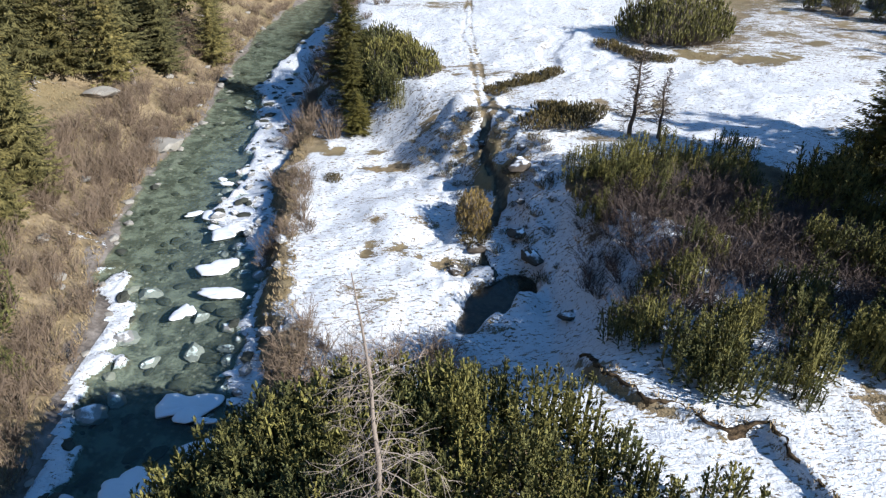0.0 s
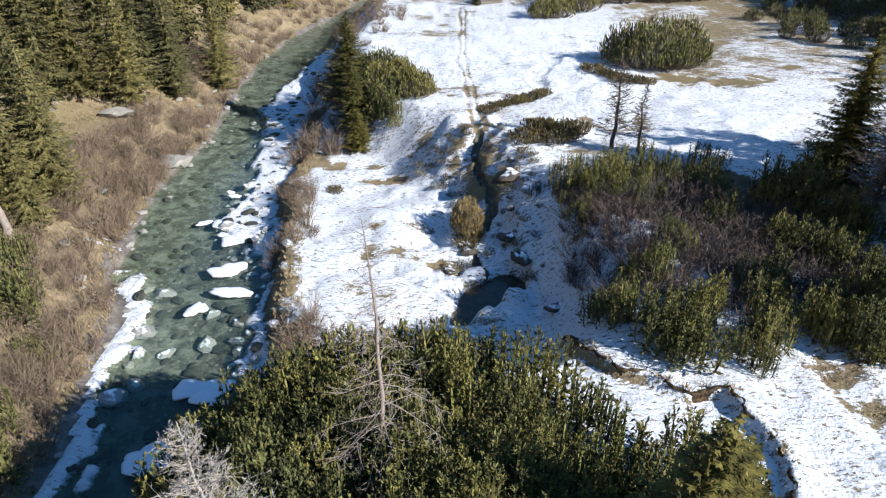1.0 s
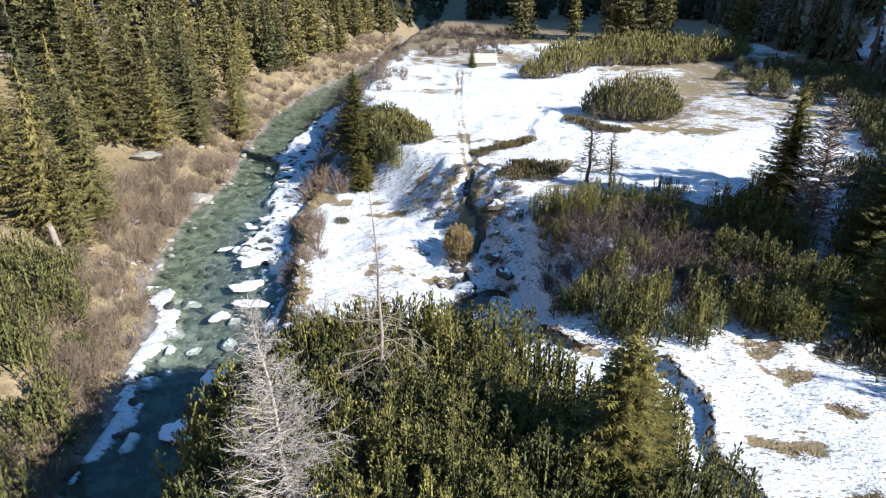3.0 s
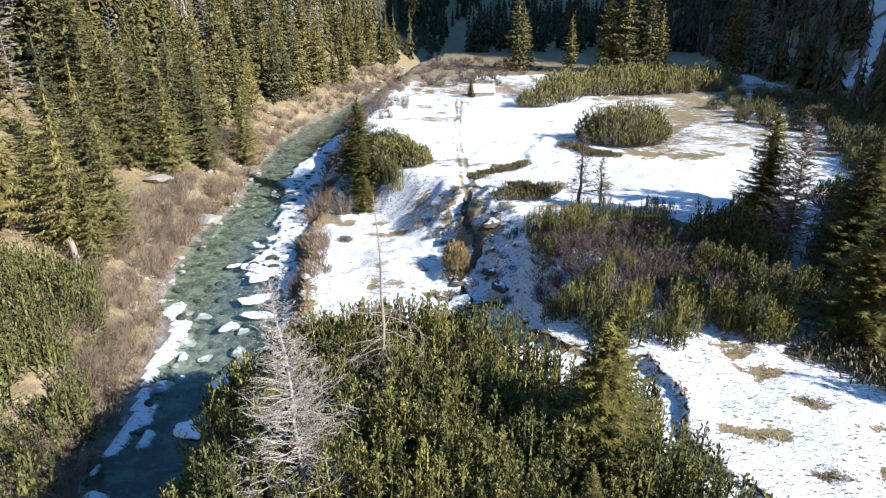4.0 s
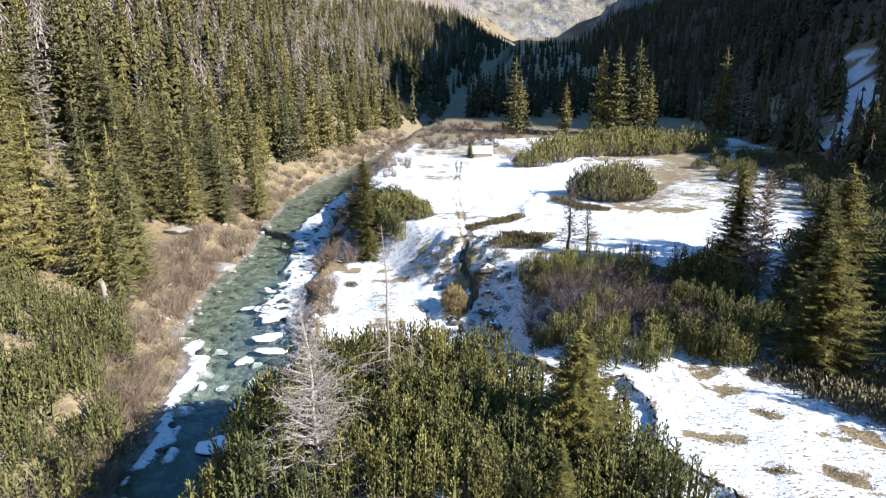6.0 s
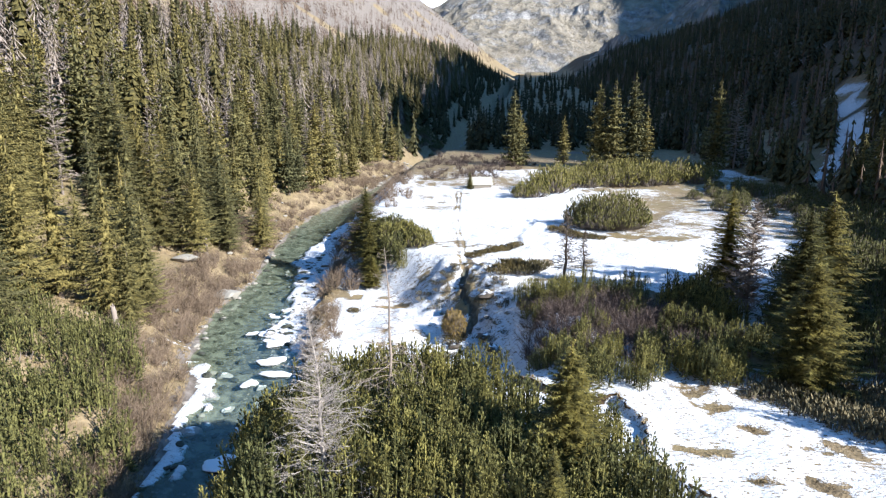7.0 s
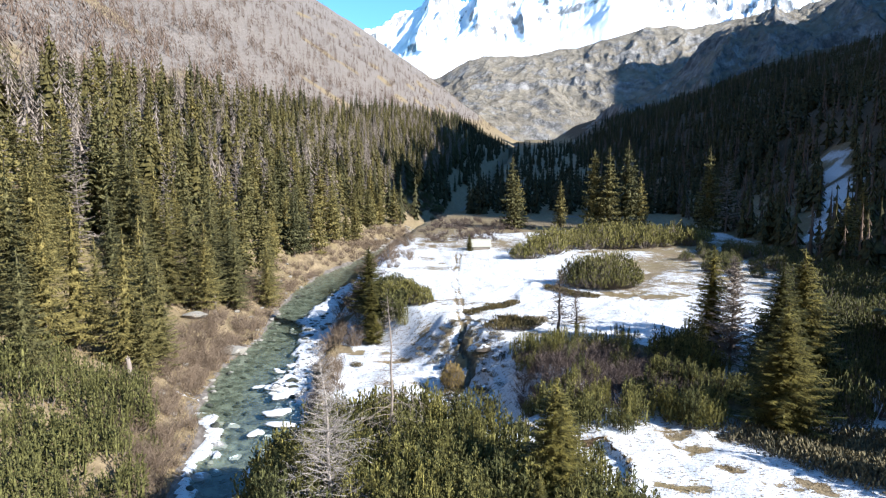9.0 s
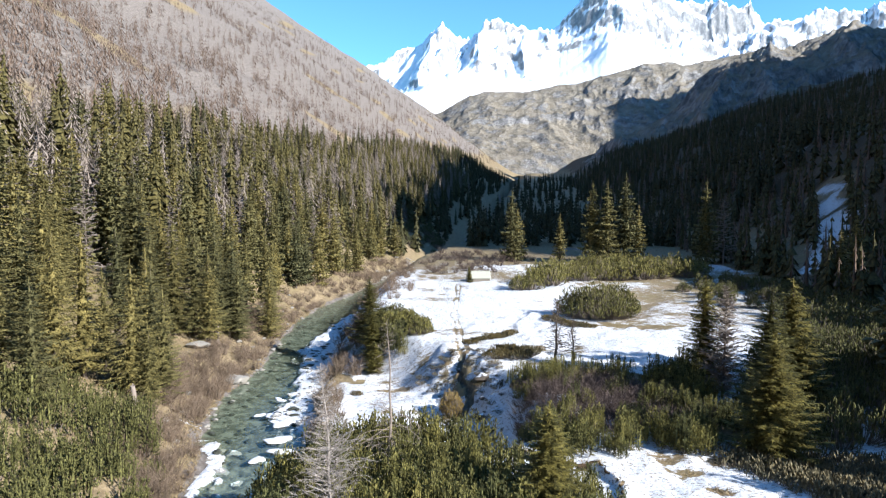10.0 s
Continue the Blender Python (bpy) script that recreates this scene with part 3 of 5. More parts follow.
def spruce_soups(rng, h, reach, whorls, per=7, bare=0.06, grain_of=0.75, fine=False, wide=0.055):
    """Trunk and crown of a spruce h metres high."""
    trunk, crown = Soup(), Soup()
    bend = [(rng.uniform(-0.12, 0.12), rng.uniform(-0.12, 0.12)) for _ in range(7)]
    pts = [(bend[k][0] * (k > 0), bend[k][1] * (k > 0), -0.6 + (h + 0.4) * k / 6) for k in range(7)]
    base = 0.013 * h + 0.03
    trunk.tube(pts, [base * (1 - k / 6.15) for k in range(7)], 7)
    inner = reach * 0.2
    crown.tube([(0, 0, h * (bare + 0.06)), (0, 0, h * (bare + 0.16)), (0, 0, h * 0.6), (0, 0, h * 0.96)], [0.05, inner, inner * 0.55, 0.02], 7)
    for w in range(whorls):
        f = bare + (1 - bare) * (w + rng.uniform(-0.3, 0.3)) / whorls
        f = min(max(f, 0.02), 0.99)
        z = h * f
        ln = reach * (1 - f) ** 0.82 * rng.uniform(0.8, 1.15) + 0.12
        if f < 0.2:
            ln *= 0.62 + 1.9 * f
        for j in range(per if f < 0.9 else 4):
            a = 2 * math.pi * (j + rng.uniform(-0.35, 0.35)) / per + w * 0.9
            l = ln * rng.uniform(0.62, 1.2)
            ca, sa = math.cos(a), math.sin(a)
            droop = rng.uniform(0.18, 0.5) * (1 - 0.75 * f)
            zz = z + rng.uniform(-0.3, 0.3)

            def spine(t):
                return Vector((ca * l * t, sa * l * t, zz - droop * l * (t * 1.5 - 0.75 * t * t) + 0.12 * l * t ** 3))
            side = Vector((-sa, ca, 0))
            n = max(2, int(l / grain_of + 0.5))
            if fine:
                for i in range(n):
                    t = 0.12 + 0.85 * (i + rng.random()) / n
                    p, q = spine(t), spine(t + 0.07)
                    d = (q - p).normalized()
                    ln2 = (0.10 + l * (0.30 - 0.22 * t)) * rng.uniform(0.7, 1.25)
                    for sgn in (-1, 1):
                        e = p + (side * sgn * rng.uniform(0.7, 1.0) + d * rng.uniform(0.4, 0.9) + Vector((0, 0, -rng.uniform(0.1, 0.5)))) * ln2
                        crown.face(p - d * wide, p + d * wide, e)
                    crown.face(p - side * wide * 0.9, p + side * wide * 0.9, p + d * ln2 * 0.6 + Vector((0, 0, -rng.uniform(0.1, 0.3))))
                n = 0
            for i in range(n):
                t = 0.22 + 0.72 * (i + rng.uniform(-0.2, 0.2)) / n
                p, q = spine(t), spine(t + 0.72 / n + 0.04)
                wd = l * (0.36 - 0.25 * t) * rng.uniform(0.75, 1.3) + 0.07
                fwd = (q - p) * rng.uniform(0.4, 1.0)
                for sgn in (-1, 1):
                    e = p + side * sgn * wd + fwd + Vector((0, 0, -rng.uniform(0.25, 0.8) * wd))
                    crown.face(p, p.lerp(q, 0.8), e)
                    crown.face(p.lerp(q, 0.15) + side * sgn * wd * 0.25, p.lerp(e, 0.75), p.lerp(e, 0.5) + Vector((ca * 0.06, sa * 0.06, -0.16 - 0.10 * l)))
                crown.face(p, q, p.lerp(q, 0.6) + Vector((ca * 0.05, sa * 0.05, -0.14 - 0.12 * l * rng.random())))
            e = spine(1.05)
            crown.face(spine(0.82) + side * 0.09, spine(0.82) - side * 0.09, e)
    crown.face((0.07, 0, h * 0.93), (-0.05, 0.06, h * 0.93), (0, 0, h * 1.02))
    crown.face((0, 0.07, h * 0.93), (0, -0.07, h * 0.93), (0, 0, h * 1.02))
    return trunk, crown


def spruce(seed, label, h, reach, whorls, per=7, bare=0.06, group="spruces of the valley", grain_of=0.75, fine=False, wide=0.055, needles=None):
    rng = random.Random(seed)
    ob = thing("spruce_tree", label, "tree", group)
    t, c = spruce_soups(rng, h, reach, whorls, per, bare, grain_of, fine, wide)
    part("trunk", t, M_BARK, ob, smooth=True)
    part("crown", c, needles or (M_FIR if fine else M_SPRUCE), ob)
    return ob


def limb(soup, twigs, rng, start, direction, length, radius, droop, depth, twig, twig_width=0.0, n=4):
    """A bare branch with side twigs; twigs collects the finest ones."""
    d = Vector(direction).normalized()
    p = Vector(start)
    pts = [p.copy()]
    for k in range(n):
        d = (d + Vector((rng.uniform(-0.18, 0.18), rng.uniform(-0.18, 0.18), droop + rng.uniform(-0.12, 0.12)))).normalized()
        p = p + d * length / n
        pts.append(p.copy())
    soup.tube(pts, [radius * (1 - 0.8 * k / n) for k in range(n + 1)], 3)
    if depth > 0:
        for k in range(twig):
            i = rng.randrange(n // 4, n)
            q = pts[i].lerp(pts[i + 1], rng.random())
            s = d.cross(Vector((0, 0, 1)))
            if s.length < 0.05:
                s = Vector((1, 0, 0))
            s = s.normalized() * rng.choice((-1, 1))
            w = (d * rng.uniform(0.4, 1.0) + s * rng.uniform(0.5, 1.0) + Vector((0, 0, rng.uniform(-0.35, 0.35)))).normalized()
            l2 = length * rng.uniform(0.2, 0.42)
            if depth > 1:
                limb(soup, twigs, rng, q, w, l2, radius * 0.5, droop, depth - 1, max(2, twig // 2), twig_width, 2)
            else:
                e = q + w * l2
                o = Vector((rng.uniform(-1, 1), rng.uniform(-1, 1), rng.uniform(-1, 1))).normalized() * max(radius * 0.75, twig_width)
                twigs.face(q - o, q + o, e)


def bare_tree(seed, name, label, h, reach, limbs, wood, droop=-0.02, low=0.12, twig=9, depth=1, thick=0.012, group="", category="tree", rise=0.15, twig_width=0.0, seg=4, wobble=0.02):
    rng = random.Random(seed)
    ob = thing(name, label, category, group)
    trunk, br, tw = Soup(), Soup(), Soup()
    off = [(0, 0)] + [(rng.uniform(-wobble, wobble) * h * k / 7, rng.uniform(-wobble, wobble) * h * k / 7) for k in range(1, 8)]
    pts = [Vector((off[k][0], off[k][1], -0.5 + (h + 0.5) * k / 7)) for k in range(8)]
    trunk.tube(pts, [thick * h * (1 - k / 7.2) + 0.008 for k in range(8)], 7)
    for k in range(limbs):
        f = low + (0.985 - low) * ((k + rng.random()) / limbs) ** 0.92
        i = min(int(f * 7), 6)
        p = pts[i].lerp(pts[i + 1], f * 7 - i)
        a = k * 2.4 + rng.uniform(-0.5, 0.5)
        l = reach * (1 - f) ** 0.75 * rng.uniform(0.4, 1.25) + 0.15
        limb(br, tw, rng, p, (math.cos(a), math.sin(a), rise + rng.uniform(-0.35, 0.45) + 0.4 * f), l, 0.007 + 0.0065 * l, droop + rng.uniform(-0.14, 0.16), depth, twig, twig_width, seg)
    br.add(tw.v, tw.f)
    part("trunk", trunk, M_STEM if wood == M_LARCH else wood, ob, smooth=True)
    part("branchwork", br, wood, ob)
    return ob


def brush_on(soup, rng, base, tip, radius, needles, core=1.0, broad=1.0):
    """A bottle brush of needles between two points: a slim body with loose needles standing off."""
    axis = (tip - base).normalized()
    s = axis.cross(Vector((0.9, 0.3, 0.2))).normalized()
    t = axis.cross(s)
    ln = (tip - base).length
    g0, n = rng.uniform(0, 6.28), len(soup.v)
    if core > 0:
        soup.v.append(tuple(base))
        for k in range(3):
            g = g0 + k * 2.094
            soup.v.append(tuple(base + axis * ln * rng.uniform(0.55, 0.85) + (s * math.cos(g) + t * math.sin(g)) * radius * rng.uniform(0.5, 0.8) * core))
        soup.v.append(tuple(tip))
        for k in range(3):
            q = (k + 1) % 3
            soup.f.extend(((n, n + 1 + q, n + 1 + k), (n + 1 + k, n + 1 + q, n + 4)))
    for j in range(needles):
        u = (j + rng.random()) / needles
        g = g0 + j * 2.4 + rng.uniform(-0.4, 0.4)
        o = s * math.cos(g) + t * math.sin(g)
        p = base + axis * ln * u * 0.8 + o * radius * 0.2
        nl = radius * (1.0 - 0.4 * u * u) * rng.uniform(0.8, 1.3)
        e = p + o * nl + axis * nl * rng.uniform(0.5, 1.2)
        wv = axis.cross(o) * radius * rng.uniform(0.09, 0.14) * broad
        soup.face(p - wv, p + wv, e)


def mugo(seed, label, rx, ry, h, shoots, name="mountain_pine_shrub", category="shrub", group="dwarf mountain pines", needles=9, size=1.0, mat=None, dome=0.24, sides=4):
    """A dwarf pine: stems that bow out and up from the ground, each ending in upright brushes of needles."""
    rng = random.Random(seed)
    ob = thing(name, label, category, group)
    stems, brush = Soup(), Soup()
    for k in range(shoots):
        r, a = math.sqrt((k + rng.random()) / shoots), k * 2.4 + rng.uniform(-0.4, 0.4)
        ex, ey = rx * r * math.cos(a), ry * r * math.sin(a)
        lobe = 0.82 + 0.18 * math.sin(ex * 2.6 / rx * 1.7 + seed) * math.cos(ey * 2.9 / ry * 1.7 + seed * 1.7)
        top = h * (dome + (1 - dome) * math.sqrt(max(0.0, 1 - r * r))) * lobe * rng.uniform(0.78, 1.2)
        tip = Vector((ex * 1.02, ey * 1.02, top))
        bend = Vector((ex * 0.95 + rng.uniform(-0.1, 0.1), ey * 0.95 + rng.uniform(-0.1, 0.1), top * 0.4))
        foot = Vector((ex * 0.4, ey * 0.4, -0.15))
        stems.tube([foot, bend, tip], [0.035, 0.025, 0.01], 3)
        ln = min((tip - bend).length * 0.9, rng.uniform(0.5, 0.85) * size)
        axis = (tip - bend).normalized()
        brush_on(brush, rng, tip - axis * ln, tip, 0.105 * size, needles)
        for j in range(sides):
            g = rng.uniform(0, 2 * math.pi)
            b = tip.lerp(bend, 0.1 + 0.8 * rng.random()) + Vector((math.cos(g), math.sin(g), 0)) * rng.uniform(0.08, 0.26) * size
            if b.z < 0.1:
                continue
            o = Vector((0.35 * math.cos(g), 0.35 * math.sin(g), rng.uniform(0.8, 1.2))).normalized()
            brush_on(brush, rng, b - o * 0.1, b + o * rng.uniform(0.3, 0.55) * size, 0.095 * size, needles // 2)
    part("wood", stems, M_STEM, ob)
    part("foliage", brush, mat or M_MUGO, ob)
    return ob


def pine(seed, label, r, h, leaders, name="mountain_pine_shrub", group="dwarf mountain pines", size=1.05, needles=4, core=0.66):
    """A bushy mountain pine: upright leaders from one foot, each a tapering column of needle brushes."""
    rng = random.Random(seed)
    ob = thing(name, label, "shrub", group)
    stems, brush = Soup(), Soup()
    for k in range(leaders):
        q, a = math.sqrt((k + 0.5 * rng.random()) / leaders), k * 2.4 + rng.uniform(-0.4, 0.4)
        ex, ey = r * q * math.cos(a), r * q * math.sin(a)
        top = h * (1 - 0.5 * q * q) * rng.uniform(0.78, 1.08)
        p0, p1, p2 = Vector((ex * 0.7, ey * 0.7, -0.15)), Vector((ex * 0.9, ey * 0.9, top * 0.12)), Vector((ex + rng.uniform(-0.12, 0.12), ey + rng.uniform(-0.12, 0.12), top))
        stems.tube([p0, p1, p2], [0.045, 0.032, 0.012], 3)
        body = rng.uniform(0.08, 0.12) * size
        brush.tube([p1, p1.lerp(p2, 0.3), p1.lerp(p2, 0.7), p2], [0.03, body * 0.6, body * 0.5, 0.01], 3)
        n = max(6, int(top * 0.9 / (0.074 * size)))
        wide = rng.uniform(0.24, 0.40) * size
        for j in range(n):
            f = min(max((j + rng.uniform(-0.3, 0.3)) / n, 0.0), 0.98)
            b = p1.lerp(p2, f)
            g = j * 2.4 + rng.uniform(-0.5, 0.5)
            w = wide * (1 - f ** 2.2) ** 0.7 * rng.uniform(0.45, 1.15) + 0.03
            o = Vector((math.cos(g) * w, math.sin(g) * w, rng.uniform(0.12, 0.30) * size))
            base = b + o * 0.6
            brush_on(brush, rng, base, base + (o.normalized() + Vector((0, 0, 0.55))).normalized() * rng.uniform(0.15, 0.27) * size, 0.085 * size, needles, core, 2.3)
        for j in range(3 if q > 0.5 else 0):
            g = a + rng.uniform(-1.2, 1.2)
            o = Vector((math.cos(g), math.sin(g), rng.uniform(-0.15, 0.5))) * rng.uniform(0.3, 0.5) * size
            b = p0.lerp(p1, rng.uniform(0.5, 1.0)) + Vector((0, 0, 0.12))
            brush_on(brush, rng, b, b + o, 0.10 * size, needles, core, 2.3)
        brush_on(brush, rng, p2 - Vector((0, 0, 0.3 * size)), p2 + Vector((0, 0, 0.12)), 0.095 * size, needles + 4, core, 2.3)
    part("wood", stems, M_STEM, ob)
    part("foliage", brush, M_MUGO, ob)
    return ob


def twig_shrub(seed, label, r, h, stems, wood, name="bare_shrub", group="leafless bank shrubs"):
    rng = random.Random(seed)
    ob = thing(name, label, "shrub", group)
    s, tw = Soup(), Soup()
    for k in range(stems):
        a, q = rng.uniform(0, 2 * math.pi), rng.random() ** 0.6
        l = h * rng.uniform(0.6, 1.15)
        x, y = r * 0.55 * rng.random() * math.cos(a), r * 0.55 * rng.random() * math.sin(a)
        limb(s, tw, rng, (x, y, -0.1), (math.cos(a) * q * r / h, math.sin(a) * q * r / h, 1.0), l, 0.022, 0.0, 1, 8, n=2)
    s.add(tw.v, tw.f)
    part("twig_mass", s, wood, ob)
    return ob


def stone_mesh(seed, material, flat=0.65, sub=3, ragged=0.36):
    bm = bmesh.new()
    bmesh.ops.create_icosphere(bm, subdivisions=sub, radius=1.0)
    off = Vector((seed * 3.7, seed * 1.3, seed * 7.1))
    for v in bm.verts:
        n = noise.noise(v.co * 0.9 + off) * 1.3 + (0.5 - abs(noise.noise(v.co * 1.7 + off))) * 1.2 + noise.noise(v.co * 3.9 + off) * 0.35 - 0.4
        v.co = v.co * (1 + ragged * n)
    rg = random.Random(seed * 7 + 3)
    for _ in range(11):
        d = Vector((rg.uniform(-1, 1), rg.uniform(-1, 1), rg.uniform(-0.5, 1))).normalized()
        cut = rg.uniform(0.62, 0.88)
        for v in bm.verts:
            over = v.co.dot(d) - cut
            if over > 0:
                v.co -= d * over * 0.92
    for v in bm.verts:
        v.co.z *= flat
    me = bpy.data.meshes.new("boulder")
    bm.to_mesh(me)
    bm.free()
    me.polygons.foreach_set("use_smooth", np.ones(len(me.polygons), bool))
    me.set_sharp_from_angle(angle=radians(22))
    me.materials.append(material)
    return me


def stone(mesh, x, y, sx, sy, sz, turn, label, group, name="boulder", z=None, sink=0.25):
    ob = new(name, mesh)
    z = ground_z(x, y) if z is None else z
    ob.matrix_world = Matrix.Translation((x, y, z + sz * (0.65 - sink))) @ Euler((0, 0, turn)).to_matrix().to_4x4() @ Matrix.Diagonal((sx, sy, sz, 1))
    return tagged(ob, label, "boulder", group)


def floe(seed, x, y, rx, ry, turn, thick=0.17, label="snow-covered ice slab lying in the stream"):
    """A slab of ice with a bulging snow top and an uneven, undercut rim."""
    rng = random.Random(seed)
    n, rings = 34, ((0.80, -0.35), (0.94, 0.0), (1.0, 0.45), (0.95, 0.8), (0.78, 0.98), (0.4, 1.06))
    out = [1 + 0.24 * math.sin(2 * q + seed) + 0.17 * math.sin(3 * q + seed * 2.1) + 0.13 * math.sin(5 * q + seed * 1.3) + 0.06 * math.sin(9 * q + seed * 2.9) + rng.uniform(-0.05, 0.05) for q in (2 * math.pi * k / n for k in range(n))]
    edges = [(rng.uniform(0, 6.28), rng.uniform(0.72, 0.95)) for _ in range(6)]
    out = [min([out[k]] + [c / math.cos(2 * math.pi * k / n - a) for a, c in edges if math.cos(2 * math.pi * k / n - a) > 0.2]) * 1.08 for k in range(n)]
    s = Soup()
    for f, hgt in rings:
        for k in range(n):
            q = 2 * math.pi * k / n
            s.v.append((rx * out[k] * f * math.cos(q), ry * out[k] * f * math.sin(q), thick * hgt + 0.03 * rng.uniform(-1, 1)))
    s.v.append((0, 0, thick * 1.08))
    for r in range(len(rings) - 1):
        for k in range(n):
            s.f.append((r * n + k, r * n + (k + 1) % n, (r + 1) * n + (k + 1) % n, (r + 1) * n + k))
    m = (len(rings) - 1) * n
    for k in range(n):
        s.f.append((m + k, m + (k + 1) % n, len(s.v) - 1))
    ob = new("ice_slab", s.mesh("ice_slab", M_SNOW, True))
    ob.matrix_world = Matrix.Translation((x, y, float(water_level(y)))) @ Euler((0, 0, turn)).to_matrix().to_4x4()
    return tagged(ob, label, "ice slab", "ice slabs in the stream")


# ---- the forest on the left slope ----
rng = random.Random(11)
L_TALL = "tall dark green spruce on the sunny forest slope"
spruces = [spruce(20 + k, L_TALL, 16, (3.1, 3.5, 2.7, 3.2)[k], (27, 25, 28, 24)[k], 7, (0.08, 0.04, 0.10, 0.06)[k], "spruces of the forest slope", 0.85) for k in range(4)]
front_spruces = [spruce(30 + k, L_TALL, 16, (3.0, 3.4, 2.7)[k], (40, 38, 42)[k], 9, (0.10, 0.07, 0.12)[k], "spruces of the forest slope", 0.24, True, 0.085, M_SPRUCE) for k in range(3)]
firs = [spruce(40 + k, "dense green spruce standing in the valley meadow", 12, (2.8, 3.2)[k], 46, 11, 0.02, "spruces of the valley floor", 0.14, True) for k in range(2)]
larches = [bare_tree(60 + k, "larch_tree", "bare grey-brown larch among the spruces", 16, 2.6, 85, M_LARCH, -0.07, 0.10, 21, 1, 0.010, "bare larches", twig_width=0.075, seg=2) for k in range(2)]
used = {}


def plant(kinds, k, x, y, height, natural, turn, z=None, slim=1.0, label=""):
    """Stands one of the kinds at (x, y); the first of each kind is used itself."""
    ob = kinds[k]
    m = at(x, y, z, turn, height / natural * slim, height / natural)
    if ob.name in used:
        ob = copy_thing(ob, m @ Matrix.Diagonal((1 / ob.scale[0], 1 / ob.scale[1], 1 / ob.scale[2], 1)))
    else:
        used[ob.name] = True
        ob.matrix_basis = m
    return tagged(ob, label) if label else ob


def scatter(rng, count, gap, pick, accept, start=()):
    """Points at least gap apart, drawn by pick and passed by accept."""
    got = list(start)
    for _ in range(count * 30):
        p = pick(rng)
        if accept(p) and all((p[0] - q[0]) ** 2 + (p[1] - q[1]) ** 2 > gap * gap for q in got):
            got.append(p)
            if len(got) >= count:
                break
    return got[len(start):]


def bank_l(y):
    return float(np.interp(y, BANK_Y, BANK_L))


def bank_r(y):
    return float(np.interp(y, BANK_Y, BANK_R))


FRONT = ((-40, 56, 16), (-45, 60, 18), (-38, 61, 15), (-47, 54, 17), (-36, 54.5, 11), (-39.5, 72.7, 12), (-33.4, 67.0, 15), (-38, 66, 16), (-43, 64, 17), (-36.5, 77, 15), (-31.8, 71, 13), (-31.5, 66.5, 10), (-34.5, 74, 14), (-39.5, 92, 17), (-37, 93.5, 18), (-35, 93.5, 14), (-41.5, 89, 16), (-33.7, 103, 13), (-35.5, 106, 16), (-36, 99, 17), (-42.5, 95, 18), (-31.2, 112.5, 12), (-32.5, 118, 12))


def slope_ok(p):
    d = bank_l(p[1]) - p[0]
    if d < 6.5 or d > (80 if p[1] < 115 else 58) or math.hypot(p[0] + 35, p[1] - 85) < 5.5 or math.hypot(p[0] + 46, p[1] - 90) < 2.5:
        return False
    if p[1] < 60 and d < 16:
        return False
    return abs(p[0]) < 0.95 * p[1] + 24


def slope_pick(r):
    y = 40 + 200 * r.random() ** 1.1
    return (bank_l(y) - 6 - 74 * r.random() ** 1.25, y)


trees = scatter(rng, 250, 4.0, slope_pick, slope_ok, [(x, y) for x, y, _ in FRONT])
for x, y, h in FRONT:
    plant(front_spruces, rng.randrange(3), x, y, h, 16, rng.uniform(0, 6), slim=1.15)
for x, y in trees:
    d = bank_l(y) - x
    if rng.random() < 0.27 and d > 14:
        plant(larches, rng.randrange(2), x, y, rng.uniform(13, 19), 16, rng.uniform(0, 6))
    else:
        h = rng.uniform(13, 24) * (0.74 + 0.26 * min(d / 25, 1))
        near = d < 26 and y < 120
        plant(front_spruces if near else spruces, rng.randrange(3), x, y, h, 16, rng.uniform(0, 6), slim=rng.uniform(1.0, 1.3))


def far_wood(name, label, points, seed, mat, tiers, spread_of=0.42, shape=0.17, per=7, core=True):
    """Many far trees in one mesh: ragged tiers of drooping spikes."""
    r = random.Random(seed)
    s = Soup()
    base = ground_zs([p[0] for p in points], [p[1] for p in points])
    for (x, y, h), z in zip(points, base):
        z = float(z) - 0.4
        w = h * shape * r.uniform(0.8, 1.2)
        lean = r.uniform(-0.02, 0.02) * h
        for k in range(3 if core else 0):
            a, b = 2.1 * k, 2.1 * k + 2.1
            s.face((x + 0.3 * w * math.cos(a), y + 0.3 * w * math.sin(a), z), (x + 0.3 * w * math.cos(b), y + 0.3 * w * math.sin(b), z), (x + lean, y, z + h))
        for k in range(tiers):
            f0 = (k + r.uniform(-0.2, 0.2)) / tiers
            rad = w * (1 - max(f0, 0.0)) ** 0.85 * (0.55 + 0.45 * min(1.0, f0 * 5 + 0.2)) + 0.10
            zb = z + h * (0.05 + 0.95 * f0)
            m = per if k < tiers - 2 else 4
            a0 = r.uniform(0, 6.28)
            for j in range(m):
                a = a0 + 6.283 * (j + r.uniform(-0.25, 0.25)) / m
                q = rad * r.uniform(0.55, 1.3)
                d = spread_of * r.uniform(0.7, 1.2)
                drop = zb - q * r.uniform(0.25, 0.6)
                s.face((x + q * math.cos(a - d), y + q * math.sin(a - d), drop), (x + q * 0.85 * math.cos(a + d), y + q * 0.85 * math.sin(a + d), drop + 0.02 * h * r.random()),
                       (x + lean * f0, y, zb + 0.45 * rad + 0.35 * h / tiers))
    ob = new(name, s.mesh(name, mat))
    return tagged(ob, label, "forest", kind="stuff")


def wood_points(seed, count, pick, lo, hi):
    r = random.Random(seed)
    out = []
    while len(out) < count:
        p = pick(r)
        if p:
            out.append((p[0], p[1], r.uniform(lo, hi)))
    return out


